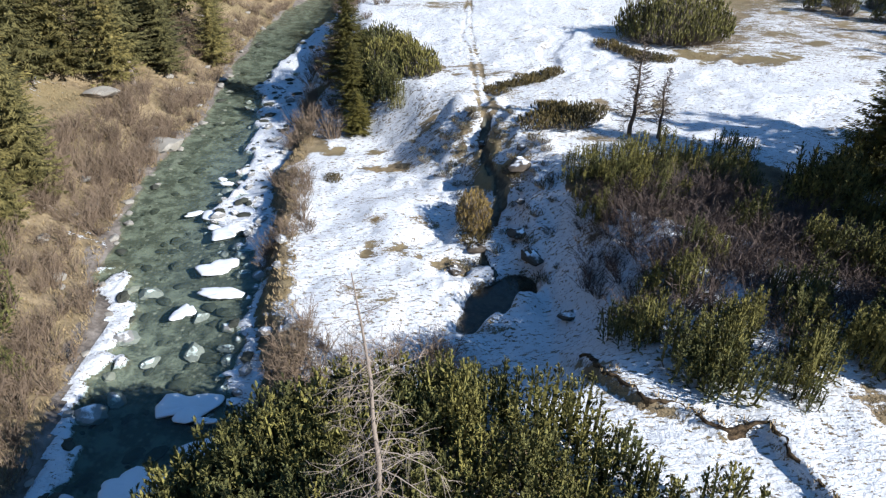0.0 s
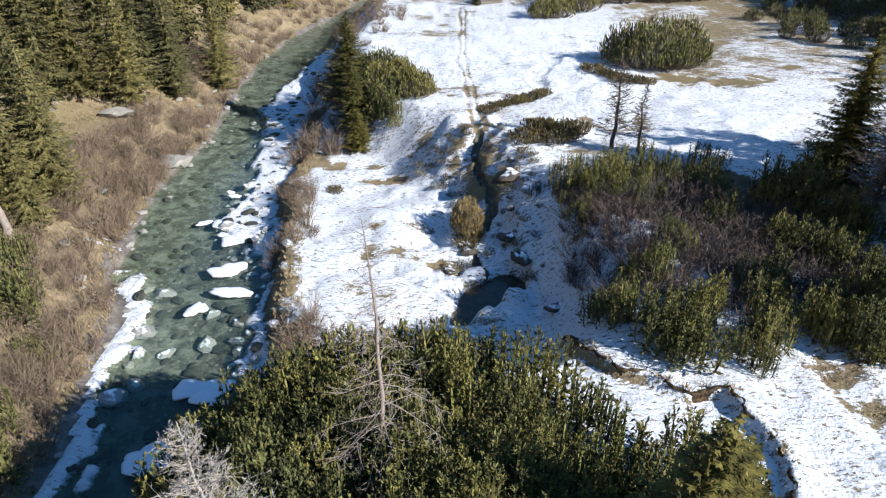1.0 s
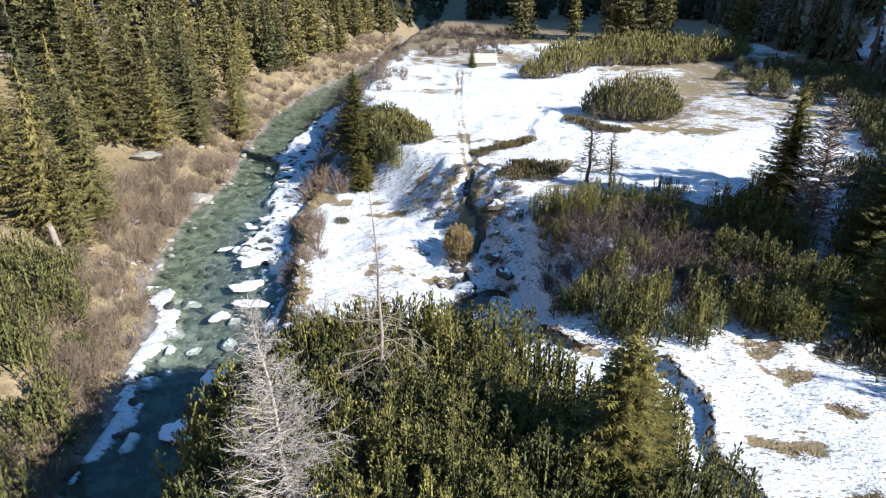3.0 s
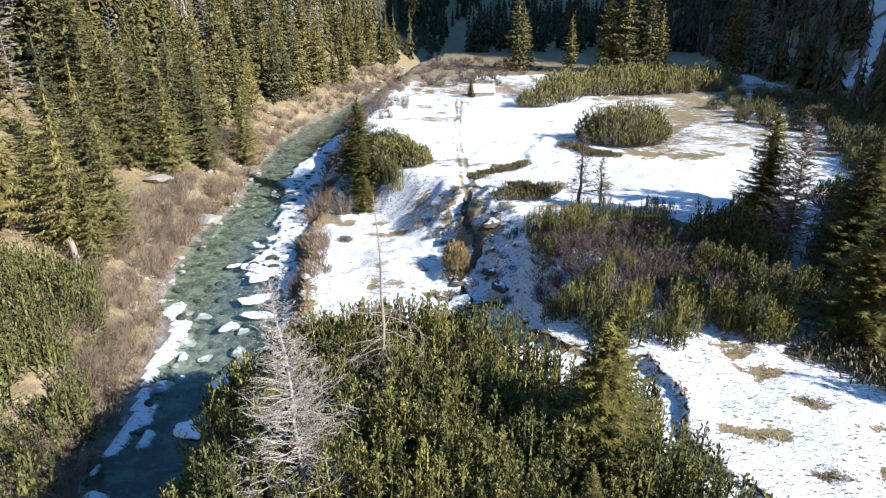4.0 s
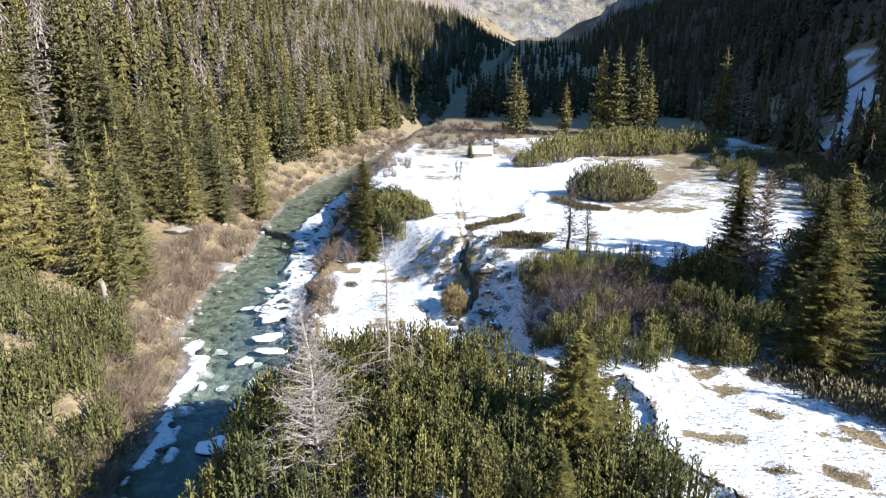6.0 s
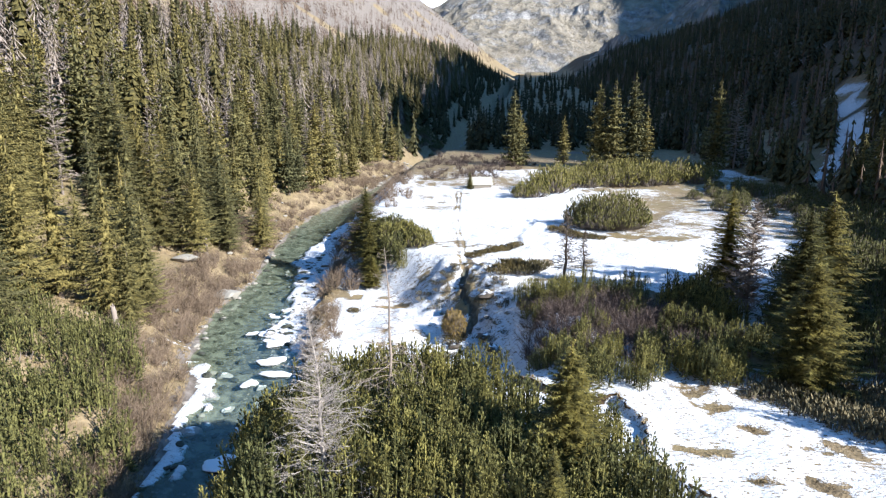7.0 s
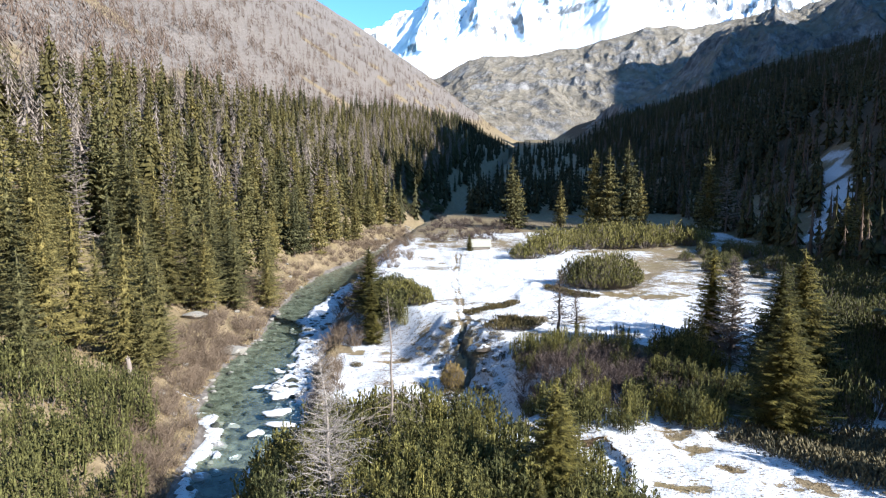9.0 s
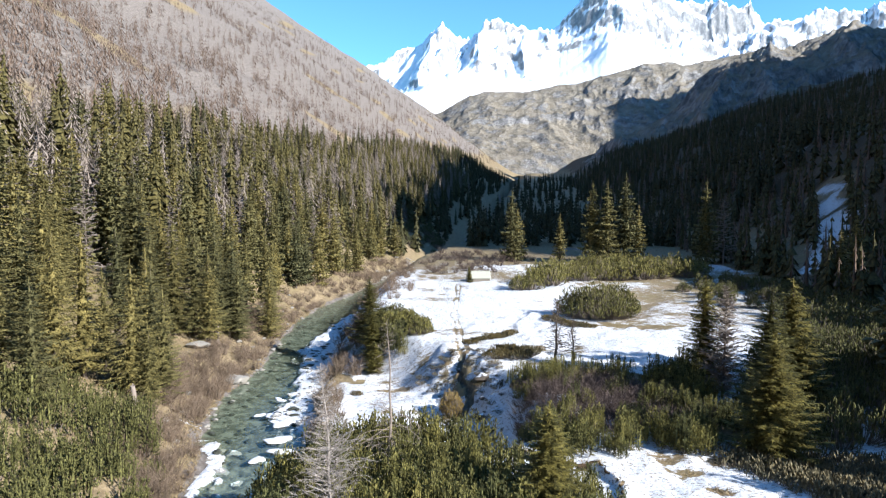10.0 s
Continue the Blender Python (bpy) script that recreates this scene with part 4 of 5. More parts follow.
def upslope(r):
    y = 45 + 600 * r.random() ** 1.3
    d = 24 + (38 + 0.03 * y) * r.random()
    x = bank_l(y) - d
    return (x, y) if x > -0.85 * y - 60 and math.hypot(x, y) > 138 else None


def larch_slope(r):
    y = 70 + 2200 * r.random() ** 2.1
    d = 62 + (40 + 1.15 * y) * r.random() ** 1.15
    x = bank_l(y) - d
    return (x, y) if x > -0.8 * y - 60 and x > -1800 else None


def valley_end(r):
    y = 258 + 900 * r.random() ** 1.5
    x = bank_r(y) + 4 + (70 + 0.35 * y) * r.random()
    return (x, y)


BEND = ((-44, 258), (-13, 258), (2, 296), (-4, 335), (-44, 335))


def left_end(r):
    y = 240 + 900 * r.random() ** 1.3
    x = bank_l(y) - 6 - 90 * r.random()
    return None if within(x, y, BEND) else (x, y)


def shaded_slope(r):
    y = 110 + 900 * r.random() ** 1.3
    x = 75 + 0.14 * (y - 130) + 430 * r.random() ** 1.2
    return (x, y) if line_distance(np.array([x]), np.array([y]), GULLY)[0] > 2.8 else None


far_wood("spruce_forest", "dense spruce forest higher on the slope", wood_points(1, 1250, upslope, 12, 23), 1, M_SHADESPRUCE, 18, 0.40, 0.18)
far_wood("larch_grove", "bare grey larches mixed into the spruce forest", wood_points(6, 850, upslope, 14, 23), 6, M_LARCH, 20, 0.10, 0.16, 8, False)
far_wood("larch_forest", "grey-brown leafless larch forest on the steep mountainside", wood_points(2, 9000, larch_slope, 8, 15), 2, M_LARCHFAR, 5, 0.17, 0.17, 5, False)
far_wood("valley_forest", "dark spruce forest at the valley's head", wood_points(3, 900, valley_end, 10, 20), 3, M_SHADESPRUCE, 9)
far_wood("bend_forest", "spruce forest along the bend of the stream", wood_points(4, 700, left_end, 11, 19), 4, M_SHADESPRUCE, 11)
far_wood("shaded_forest", "dark spruce forest on the shaded mountainside", wood_points(5, 6200, shaded_slope, 7, 15), 5, M_SHADESPRUCE, 6)
far_wood("shaded_larches", "brown leafless larches on the shaded mountainside", wood_points(7, 2800, shaded_slope, 7, 14), 7, M_LARCHFAR, 5, 0.2, 0.15, 5)

# ---- single trees of the valley floor ----
for x, y, h, k in ((4.4, 30.6, 4.8, 1),
                   (6.2, 149, 4.2, 1)):
    plant(firs, k, x, y, h, 12, rng.uniform(0, 6))
plant(firs, 0, 6.2, 36, 7.8, 12, 1.0, slim=1.6)
plant(firs, 0, 28.2, 67.2, 11.2, 12, 5.0, slim=1.3)
plant(firs, 1, 25.4, 47.6, 9.9, 12, 0.6, slim=1.5)
plant(firs, 0, 29.2, 55.6, 11.6, 12, 2.6, slim=1.45)
plant(firs, 1, 32.2, 57.6, 12.4, 12, 4.1, slim=1.45)
plant(firs, 1, -11.4, 97.6, 9.8, 12, 2.0, z=4.5, slim=1.45)
plant(firs, 0, -10.2, 90.5, 7.0, 12, 4.0, slim=1.6)
plant(firs, 1, -9.6, 87.4, 4.2, 12, 5.0, slim=1.9)
# Spruces added mostly out of view, so their shadows fall on the thicket.
for x, y, h, k in ((49, 57, 18, 0), (51, 49, 18, 0), (56, 54, 18, 1), (50, 63, 17, 1), (47, 39, 15, 1), (46.5, 56, 18, 1), (54, 44, 18, 0), (55, 60, 18, 1), (47, 62, 18, 0), (78, 92, 17, 0), (84, 96, 18, 1), (90, 100, 18, 0), (80, 84, 17, 1), (87, 88, 18, 0), (76, 78, 16, 1), (92, 93, 17, 1), (96, 108, 18, 0), (86, 104, 17, 1), (72, 84, 15, 0), (82, 77, 18, 0), (61, 56, 18, 0), (67, 52, 18, 1), (59, 49, 18, 0),
                   (50, 40, 14, 0), (57, 47, 15, 1), (37, 34, 10, 0), (41, 31, 12, 1), (43, 36, 13, 0), (38, 40, 10, 1), (41.5, 50.5, 11, 0), (44, 56, 12, 1), (41, 45, 10, 1)):
    plant(spruces, k, x, y, h * 1.2, 16, rng.uniform(0, 6), slim=1.2, label="tall spruce added beside the meadow for its shade")
for x, y, h in ((21.5, 197, 23), (24, 203, 17), (45, 190, 24.5), (49, 188, 25), (55, 190, 27), (59.5, 192, 18), (78, 187, 25), (38, 205, 15), (77, 122, 14), (84, 128, 16)):
    plant(spruces, rng.randrange(4), x, y, h, 16, rng.uniform(0, 6), slim=1.15, label="tall spruce at the edge of the snowy meadow")
for x, y, h in ((82, 184, 21),):
    plant(larches, rng.randrange(2), x, y, h, 16, rng.uniform(0, 6), slim=1.5)

dead = bare_tree(70, "dead_tree", "bleached dead conifer with a bare trunk and drooping branches", 10.5, 2.7, 120, M_DEADWOOD, -0.09, 0.03, 7, 2, 0.012, rise=-0.12, twig_width=0.008)
dead.matrix_basis = at(-3.4, 39.2, None, 0.4)
grey = bare_tree(71, "dead_tree", "silver-grey dead larch with dense fine branches", 9.6, 2.6, 320, M_DEADPALE, 0.03, 0.02, 9, 2, 0.013, rise=0.05, twig_width=0.010)
grey.matrix_basis = at(-5.9, 32.9, None, 1.4, lean=-0.05)
bushy = bare_tree(73, "larch_tree", "bushy grey-brown leafless larch beside a spruce", 11.0, 3.0, 280, M_LARCH, -0.03, 0.06, 15, 1, 0.013, "bare larches", rise=0.1, twig_width=0.06, seg=2)
bushy.matrix_basis = at(28.3, 62.6)
snag = bare_tree(72, "snag", "thin crooked dark larch snag at the meadow's edge", 7.8, 1.9, 150, M_BARK, -0.04, 0.2, 16, 1, 0.026, twig_width=0.035, wobble=0.055)
snag.matrix_basis = at(13.7, 75.8)
copy_thing(snag, at(15.6, 74.6, None, 2.0, 0.72))

# ---- dwarf pines ----
L_MUGO = "dense green dwarf mountain pine with upright brush-like shoots"
mugos = [pine(80 + k, L_MUGO, (1.2, 1.45, 1.05, 0.75)[k], (2.5, 2.1, 2.9, 3.4)[k], (13, 15, 11, 7)[k]) for k in range(4)]
thick_mugos = [pine(83 + k, L_MUGO, (1.35, 1.1)[k], (2.3, 2.8)[k], (9, 8)[k], size=1.2, needles=4) for k in range(2)]
far_mugos = [mugo(85 + k, L_MUGO, (1.7, 1.4, 1.5)[k], (1.5, 1.3, 1.7)[k], (2.5, 2.8, 2.2)[k], 90, needles=4, size=(0.85, 0.8, 0.8)[k], sides=2, dome=0.12) for k in range(3)]


def grow(kinds, pts, rng, lo, hi):
    for x, y in pts:
        k = rng.randrange(len(kinds))
        q = rng.uniform(lo, hi)
        plant(kinds, k, x, y, q, 1.0, rng.uniform(0, 6.28))


def inside(poly):
    def test(p):
        c = False
        for (ax, ay), (bx, by) in zip(poly, poly[1:] + poly[:1]):
            if (ay > p[1]) != (by > p[1]) and p[0] < (bx - ax) * (p[1] - ay) / (by - ay) + ax:
                c = not c
        return c
    return test


def box_pick(poly):
    xs, ys = [p[0] for p in poly], [p[1] for p in poly]
    return lambda r: (r.uniform(min(xs), max(xs)), r.uniform(min(ys), max(ys)))


def clear_of_ditch(p):
    return not -1.7 < line_side(np.array([p[0]]), np.array([p[1]]), DITCH)[0] < 0.9


# outline, number of plants, least gap, least and greatest size, whether they stand singly
FIELDS = (
    ([(-13, 31), (10.4, 31), (10.6, 34), (9.2, 40.2), (6.9, 41.6), (4.2, 43.6), (1.5, 45), (-1.3, 46.3), (-6, 45), (-12, 41)], 132, 1.12, 0.95, 1.3, "single"),
    ([(-14, 32), (-11, 32), (-9.5, 41), (-5, 44.5), (-4, 47), (-9.8, 48.2), (-12, 43.5), (-13.4, 38)], 34, 1.2, 1.3, 1.6, "single"),
    ([(7, 70), (13, 72.5), (22, 72), (20, 68), (10, 67), (7.5, 66)], 44, 1.1, 0.5, 0.85, "near"),
    ([(25, 50), (32, 47), (46, 48), (52, 70), (40, 76), (30, 60)], 62, 1.9, 1.1, 1.5, "far"),
    ([(-36, 36), (-21.8, 38), (-23.3, 47), (-25.5, 54), (-29, 61.5), (-38, 60)], 86, 1.4, 0.7, 1.6, "near"),
    ([(14.5, 135), (21, 132), (27, 147), (45, 152), (62, 156), (72, 170), (40, 176), (28, 160), (20, 146)], 60, 2.8, 1.5, 2.1, "far"),
    ([(49, 118), (60, 106), (78, 112), (84, 136), (60, 150), (50, 134)], 50, 2.8, 0.9, 1.4, "far"),
    ([(42, 70), (54, 66), (74, 96), (72, 108), (56, 103)], 90, 2.0, 0.9, 1.5, "far"),
)
FAR_PINES, NEAR_PINES = [], []
for poly, count, gap, lo, hi, way in FIELDS:
    pts = scatter(rng, count, gap, box_pick(poly), lambda p, q=inside(poly): q(p) and clear_of_ditch(p))
    if way == "single":
        grow(mugos, pts, rng, lo, hi)
    else:
        (FAR_PINES if way == "far" else NEAR_PINES).append((pts, lo, hi))
# single clumps of the thicket: place, number of plants, spread, size
CLUMPS = ((7.6, 53.0, 3, 0.8, 0.8), (9.9, 48.3, 7, 1.3, 1.0), (8.0, 50.6, 4, 0.9, 0.85), (12.0, 50.6, 4, 1.0, 0.9), (16.5, 53.5, 4, 1.2, 0.9), (21.2, 49.4, 4, 1.0, 0.9), (10.5, 54.8, 4, 1.2, 0.9), (14.2, 48.2, 3, 0.6, 1.15), (13.0, 47.0, 3, 0.9, 0.7), (15.5, 51.4, 2, 0.5, 1.2), (17.7, 49.4, 4, 0.9, 1.1),
          (-5.5, 44.6, 4, 1.3, 1.5), (-2.2, 44.4, 3, 1.2, 1.45), (19.2, 47.8, 5, 1.0, 1.05), (19.6, 57.2, 4, 1.1, 1.0), (22.1, 56.0, 4, 1.1, 1.05), (24.6, 53.5, 5, 1.3, 1.0), (17.2, 60.8, 3, 0.9, 0.85), (22.7, 63.5, 8, 1.8, 1.15), (25.5, 65.5, 7, 1.6, 1.2),
          (24.8, 60.0, 6, 1.5, 1.0), (21.3, 52.0, 4, 1.0, 0.9), (27.5, 50.5, 5, 1.4, 0.9), (12.6, 65.0, 7, 2.0, 0.85), (10.0, 67.5, 5, 1.5, 0.75), (18.5, 66.0, 5, 1.8, 0.8), (8.6, 63.6, 3, 0.8, 0.75), (13.0, 57.5, 3, 1.0, 0.75),
          (-7.8, 89.6, 5, 1.4, 0.9), (-6.0, 88.0, 3, 1.0, 0.8))
for cx, cy, count, wide, q in CLUMPS:
    for k in range(count):
        a, d = k * 2.4 + cx, wide * math.sqrt((k + 0.3) / count)
        plant(mugos, rng.randrange(4), cx + d * math.cos(a), cy + d * math.sin(a), q * rng.uniform(0.75, 1.15), 1.0, rng.uniform(0, 6.28))
domes = [mugo(91 + k, "broad rounded mountain pine bush on the snowy bank", (2.6, 2.2)[k], (2.2, 2.0)[k], (2.7, 3.0)[k], 300, needles=7, size=0.8, sides=3, dome=0.12) for k in range(2)]
for k, (x, y, q) in enumerate(((-8.0, 99.0, 1.15), (-5.4, 96.8, 0.95), (-7.6, 94.6, 1.05), (-3.8, 91.6, 1.1), (-6.8, 91.2, 1.0), (-9.6, 93.0, 0.9))):
    plant(domes, k % 2, x, y, q, 1.0, 1.9 * k)
mound = mugo(90, "large rounded mountain pine thicket on the snowy meadow", 7.0, 4.8, 6.2, 1000, needles=7, size=1.1, sides=3)
mound.matrix_basis = at(25.8, 103.6)
low = [mugo(95 + k, "low spreading olive-brown juniper shrub in the snow", 1.3, 1.0, 0.5, 84, "low_juniper", "shrub", "low junipers", 6, 0.5, M_JUNIPER, sides=3) for k in range(2)]
MATS = [(-10.7, 76.9, 0.8), (0.9, 66.6, 1.2)]
MATS += [(3.9 + 1.0 * k, 87.0 + 0.75 * k + 0.3 * (k % 2), 1.15) for k in range(7)]
MATS += [(6.6, 77.6, 1.7), (8.2, 79.2, 1.9), (9.6, 78.2, 2.0), (11.0, 79.8, 1.7), (8.8, 80.6, 1.5)]
MATS += [(17.2, 99.4, 1.5), (18.6, 97.6, 1.3), (20.6, 94.6, 1.4), (19.2, 95.6, 1.3), (22.2, 95.0, 1.2)]
for x, y, q in MATS:
    plant(low, rng.randrange(2), x, y, q, 1.0, rng.uniform(0, 6))
golden = mugo(94, "rounded golden-brown juniper bush beside the brook", 1.35, 2.6, 2.6, 420, "juniper_bush", "shrub", "", 6, 0.48, M_GOLDEN, sides=3)
golden.matrix_basis = at(0.9, 68.6)
heath = [mugo(97 + k, "low grey-brown heath shrub at the edge of the snow", 1.3, 1.1, 0.46, 48, "low_heath", "shrub", "heath along the snowfield", 6, 0.8, M_HEATH, sides=1) for k in range(2)]
HEATH = [(21.5, 47.2), (23.2, 43.2), (26, 39.5), (31, 38.5), (38, 37), (42, 44), (31, 46.5)]
BROOK = [(0.5, 62), (6, 61), (7, 68), (6.5, 76), (4.5, 81), (-1, 83), (-5, 82.5), (-1.5, 76), (0.5, 72), (-0.5, 66)]
for x, y in scatter(rng, 72, 0.8, box_pick(BROOK), lambda p: inside(BROOK)(p) and line_distance(np.array([p[0]]), np.array([p[1]]), CREEK)[0] > 0.7):
    plant(heath, rng.randrange(2), x, y, rng.uniform(0.28, 0.7), 1.0, rng.uniform(0, 6))
for x, y in scatter(rng, 120, 0.85, box_pick(HEATH), inside(HEATH)):
    plant(heath, rng.randrange(2), x, y, rng.uniform(1.0, 1.6), 1.0, rng.uniform(0, 6))

# ---- leafless shrubs ----
L_ALDER = "leafless brown alder and willow scrub on the stream bank"
scrub = [twig_shrub(100 + k, L_ALDER, (1.2, 1.5, 1.0)[k], (1.7, 1.4, 2.0)[k], (40, 44, 34)[k], M_TWIG) for k in range(3)]


thicket = [twig_shrub(110 + k, "purplish-brown leafless willow scrub between the pines, shade in its colour", (1.2, 1.5)[k], (1.7, 1.4)[k], (44, 48)[k], M_SHADEWILLOW, group="leafless thicket shrubs") for k in range(2)]


def left_bank(r):
    y = 48 + 190 * r.random()
    return (bank_l(y) - 0.6 - 6.5 * r.random(), y)


def right_bank(r):
    y = 47 + 32 * r.random()
    return (bank_r(y) + 0.3 + 3.2 * r.random() ** 1.3, y)


def join_plants(name, label, kinds, pts, rng, lo, hi, category):
    """Plants of the given kinds at many points, joined into one object."""
    vs, fs, mats, slots = [], [], [], []
    count = 0
    for x, y in pts:
        q, m = rng.uniform(lo, hi), kinds[rng.randrange(len(kinds))]
        mat = np.array(at(x, y, None, rng.uniform(0, 6.28), q))
        for ch in m.children:
            co = np.empty(len(ch.data.vertices) * 3)
            ch.data.vertices.foreach_get("co", co)
            vs.append(co.reshape(-1, 3) @ mat[:3, :3].T + mat[:3, 3])
            fs.extend(tuple(i + count for i in f.vertices) for f in ch.data.polygons)
            if ch.data.materials[0] not in mats:
                mats.append(ch.data.materials[0])
            slots.extend([mats.index(ch.data.materials[0])] * len(ch.data.polygons))
            count += len(ch.data.vertices)
    me = bpy.data.meshes.new(name)
    me.from_pydata(np.concatenate(vs).tolist(), [], fs)
    for q in mats:
        me.materials.append(q)
    me.polygons.foreach_set("material_index", slots)
    return tagged(new(name, me), label, category, kind="stuff")


for pts, lo, hi in NEAR_PINES:
    join_plants("pine_thicket", "dense thicket of green dwarf mountain pines with upright shoots", thick_mugos, pts, rng, lo, hi, "shrub")
for pts, lo, hi in FAR_PINES:
    join_plants("pine_thicket", "belt of dwarf mountain pines at the edge of the wood", far_mugos, pts, rng, lo, hi, "shrub")
join_plants("pine_thicket", "lit dwarf pines on the bouldery bank of the bend", far_mugos, scatter(rng, 70, 2.6, box_pick(BEND), lambda p: inside(list(BEND))(p) and bank_l(p[1]) - p[0] > 3), rng, 1.1, 2.0, "shrub")
FLAT = [(-3, 166), (13, 164), (19, 182), (30, 200), (20, 232), (0, 226), (-7, 190)]
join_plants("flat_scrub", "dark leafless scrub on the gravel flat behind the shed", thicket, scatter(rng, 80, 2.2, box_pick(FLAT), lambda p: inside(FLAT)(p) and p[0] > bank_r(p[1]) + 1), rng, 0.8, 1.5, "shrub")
FAR_SCRUB = [(-16.5, 106), (-13.5, 104), (-7, 128), (-6, 152), (-3, 170), (-14, 176), (-17.5, 150)]
spots = scatter(rng, 220, 1.1, left_bank, lambda p: True)
grow(scrub, [p for p in spots if p[1] < 70], rng, 0.7, 1.2)
BANKSIDE = (([(-17.5, 86), (-12, 86), (-11, 106), (-16.5, 108)], 36), ([(-28.3, 70), (-33, 68), (-36, 80), (-35, 90), (-31, 100), (-29, 100), (-29, 82)], 60))
join_plants("bank_scrub", "leafless brown scrub along the far stream bank", scrub, [p for p in spots if p[1] >= 70] + [p for poly, count in BANKSIDE for p in scatter(rng, count, 1.1, box_pick(poly), inside(poly))] + scatter(rng, 44, 1.6, box_pick(FAR_SCRUB), inside(FAR_SCRUB)), rng, 0.8, 1.4, "shrub")
grow(scrub, scatter(rng, 34, 0.75, right_bank, lambda p: float(grain(p[0], p[1], 4.0, 31)) > -0.3), rng, 0.4, 1.05)
for poly, count in (([(-10, 49), (-1, 50), (0.5, 56), (-5, 55), (-11, 56)], 26),
                    ([(-30, 52), (-23.5, 50), (-24.8, 57), (-27, 65), (-33, 66)], 34), ([(-24, 38), (-20, 38), (-22, 46), (-24.3, 56), (-26, 54)], 30)):
    grow(scrub, scatter(rng, count, 1.1, box_pick(poly), inside(poly)), rng, 0.7, 1.15)

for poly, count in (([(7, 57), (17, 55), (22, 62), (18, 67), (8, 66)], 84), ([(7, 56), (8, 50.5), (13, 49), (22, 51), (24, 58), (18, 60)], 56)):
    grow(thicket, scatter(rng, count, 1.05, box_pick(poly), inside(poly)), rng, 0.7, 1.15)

# ---- stones and ice in the stream ----
rocks = [stone_mesh(k, M_ROCK) for k in range(4)]
peaty = [stone_mesh(5 + k, M_PEATROCK) for k in range(4)]
dry = [stone_mesh(10 + k, M_ROCKBARE) for k in range(2)]
wet = [stone_mesh(20 + k, M_WETROCK, 0.5, 2, 0.5) for k in range(4)]
stone(dry[0], -28.6, 86.0, 2.0, 1.5, 1.2, 0.5, "large pale granite boulder on the stream bank", "")
stone(dry[1], -35.7, 89.8, 1.7, 1.2, 0.9, 0.2, "pale granite boulder in a grassy clearing", "")
for x, y, q in ((-21.2, 58.2, 0.75), (-21.5, 63.2, 0.7), (-16.6, 57.2, 0.7), (-19.0, 56.4, 0.5), (-19.6, 53.2, 0.6), (-17.2, 60.6, 0.5), (-20.5, 52.0, 0.8)):
    stone(rocks[rng.randrange(4)], x, y, q * 1.25, q, q * 0.8, rng.uniform(0, 6), "grey boulder with a cap of snow in the stream", "boulders in the stream")
for k, (x, y, rx, ry, a) in enumerate(((-17.6, 65.6, 1.7, 1.0, 0.2), (-16.4, 62.6, 1.6, 0.8, -0.1), (-18.2, 60.6, 0.8, 0.7, 0.9), (-15.2, 52.4, 2.0, 1.1, 0.3), (-12.6, 49.2, 1.9, 1.5, 0.8),
                                       (-16.2, 47.4, 1.7, 1.2, 0.1), (-18.8, 73.4, 2.4, 1.2, 0.1), (-18.2, 70.6, 1.5, 1.1, 0.7))):
    floe(k, x, y, rx, ry, a)
for k in range(9):
    y = 46 + 38 * rng.random()
    x = float(np.interp(y, BANK_Y, ICE_X)) + rng.uniform(-1.8, 0.8)
    floe(30 + k, x, y, rng.uniform(0.35, 0.9), rng.uniform(0.25, 0.5), rng.uniform(-0.6, 0.6), 0.12)
for k in range(150):
    y = 46 + 66 * rng.random()
    x = float(np.interp(y, BANK_Y, ICE_X)) + rng.uniform(-1.0, 4.5) if k < 112 else bank_l(y) + rng.uniform(-0.6, 2.2)
    q = 0.18 + 0.36 * rng.random() ** 2
    if k < 112:
        stone(rocks[k % 4], x, y, q * 1.3, q, q * 0.75, rng.uniform(0, 6), "small grey stone among the shore ice", "stones in the shore ice", sink=0.2)
    else:
        stone(dry[k % 2], x, y, q * 1.3, q, q * 0.75, rng.uniform(0, 6), "small pale stone at the water's edge", "stones at the water's edge", sink=0.2)
for _ in range(290):
    y = 46 + 90 * rng.random() ** 1.2
    f = rng.random()
    x = bank_l(y) + 0.8 + f * (bank_r(y) - bank_l(y) - 1.2)
    q = 0.13 + 0.42 * rng.random() ** 2.2
    stone(wet[rng.randrange(4)], x, y, q * 1.4, q, q * 0.7, rng.uniform(-1.5, 1.5), "dark submerged stone on the streambed", "streambed stones", "streambed_stone")


for x, y, q, f in ((4.6, 72.0, 1.1, 0), (3.9, 66.3, 0.9, 1), (4.6, 63.6, 1.0, 2), (0.9, 65.4, 0.7, 3), (-0.6, 63.2, 0.7, 1), (6.0, 57.2, 0.6, 0), (2.0, 78, 0.5, 2), (4.9, 74.5, 0.5, 3), (4.4, 69.0, 0.5, 1)):
    stone(peaty[f], x, y, q * 1.15, q * 0.9, q * 0.6, x + y, "dark peaty boulder with snow beside the brook", "boulders along the brook", sink=0.15)
for k in range(46):
    y = rng.choice((rng.uniform(120, 150), rng.uniform(185, 245), rng.uniform(185, 245), rng.uniform(60, 120)))
    x = bank_l(y) - rng.uniform(-0.5, 7)
    q = rng.uniform(0.2, 0.55) * (1 if y < 150 else 2)
    stone(dry[k % 2], x, y, q * 1.3, q, q * 0.8, rng.uniform(0, 6), "pale granite boulder on the grassy bank", "boulders on the bank", sink=0.2)


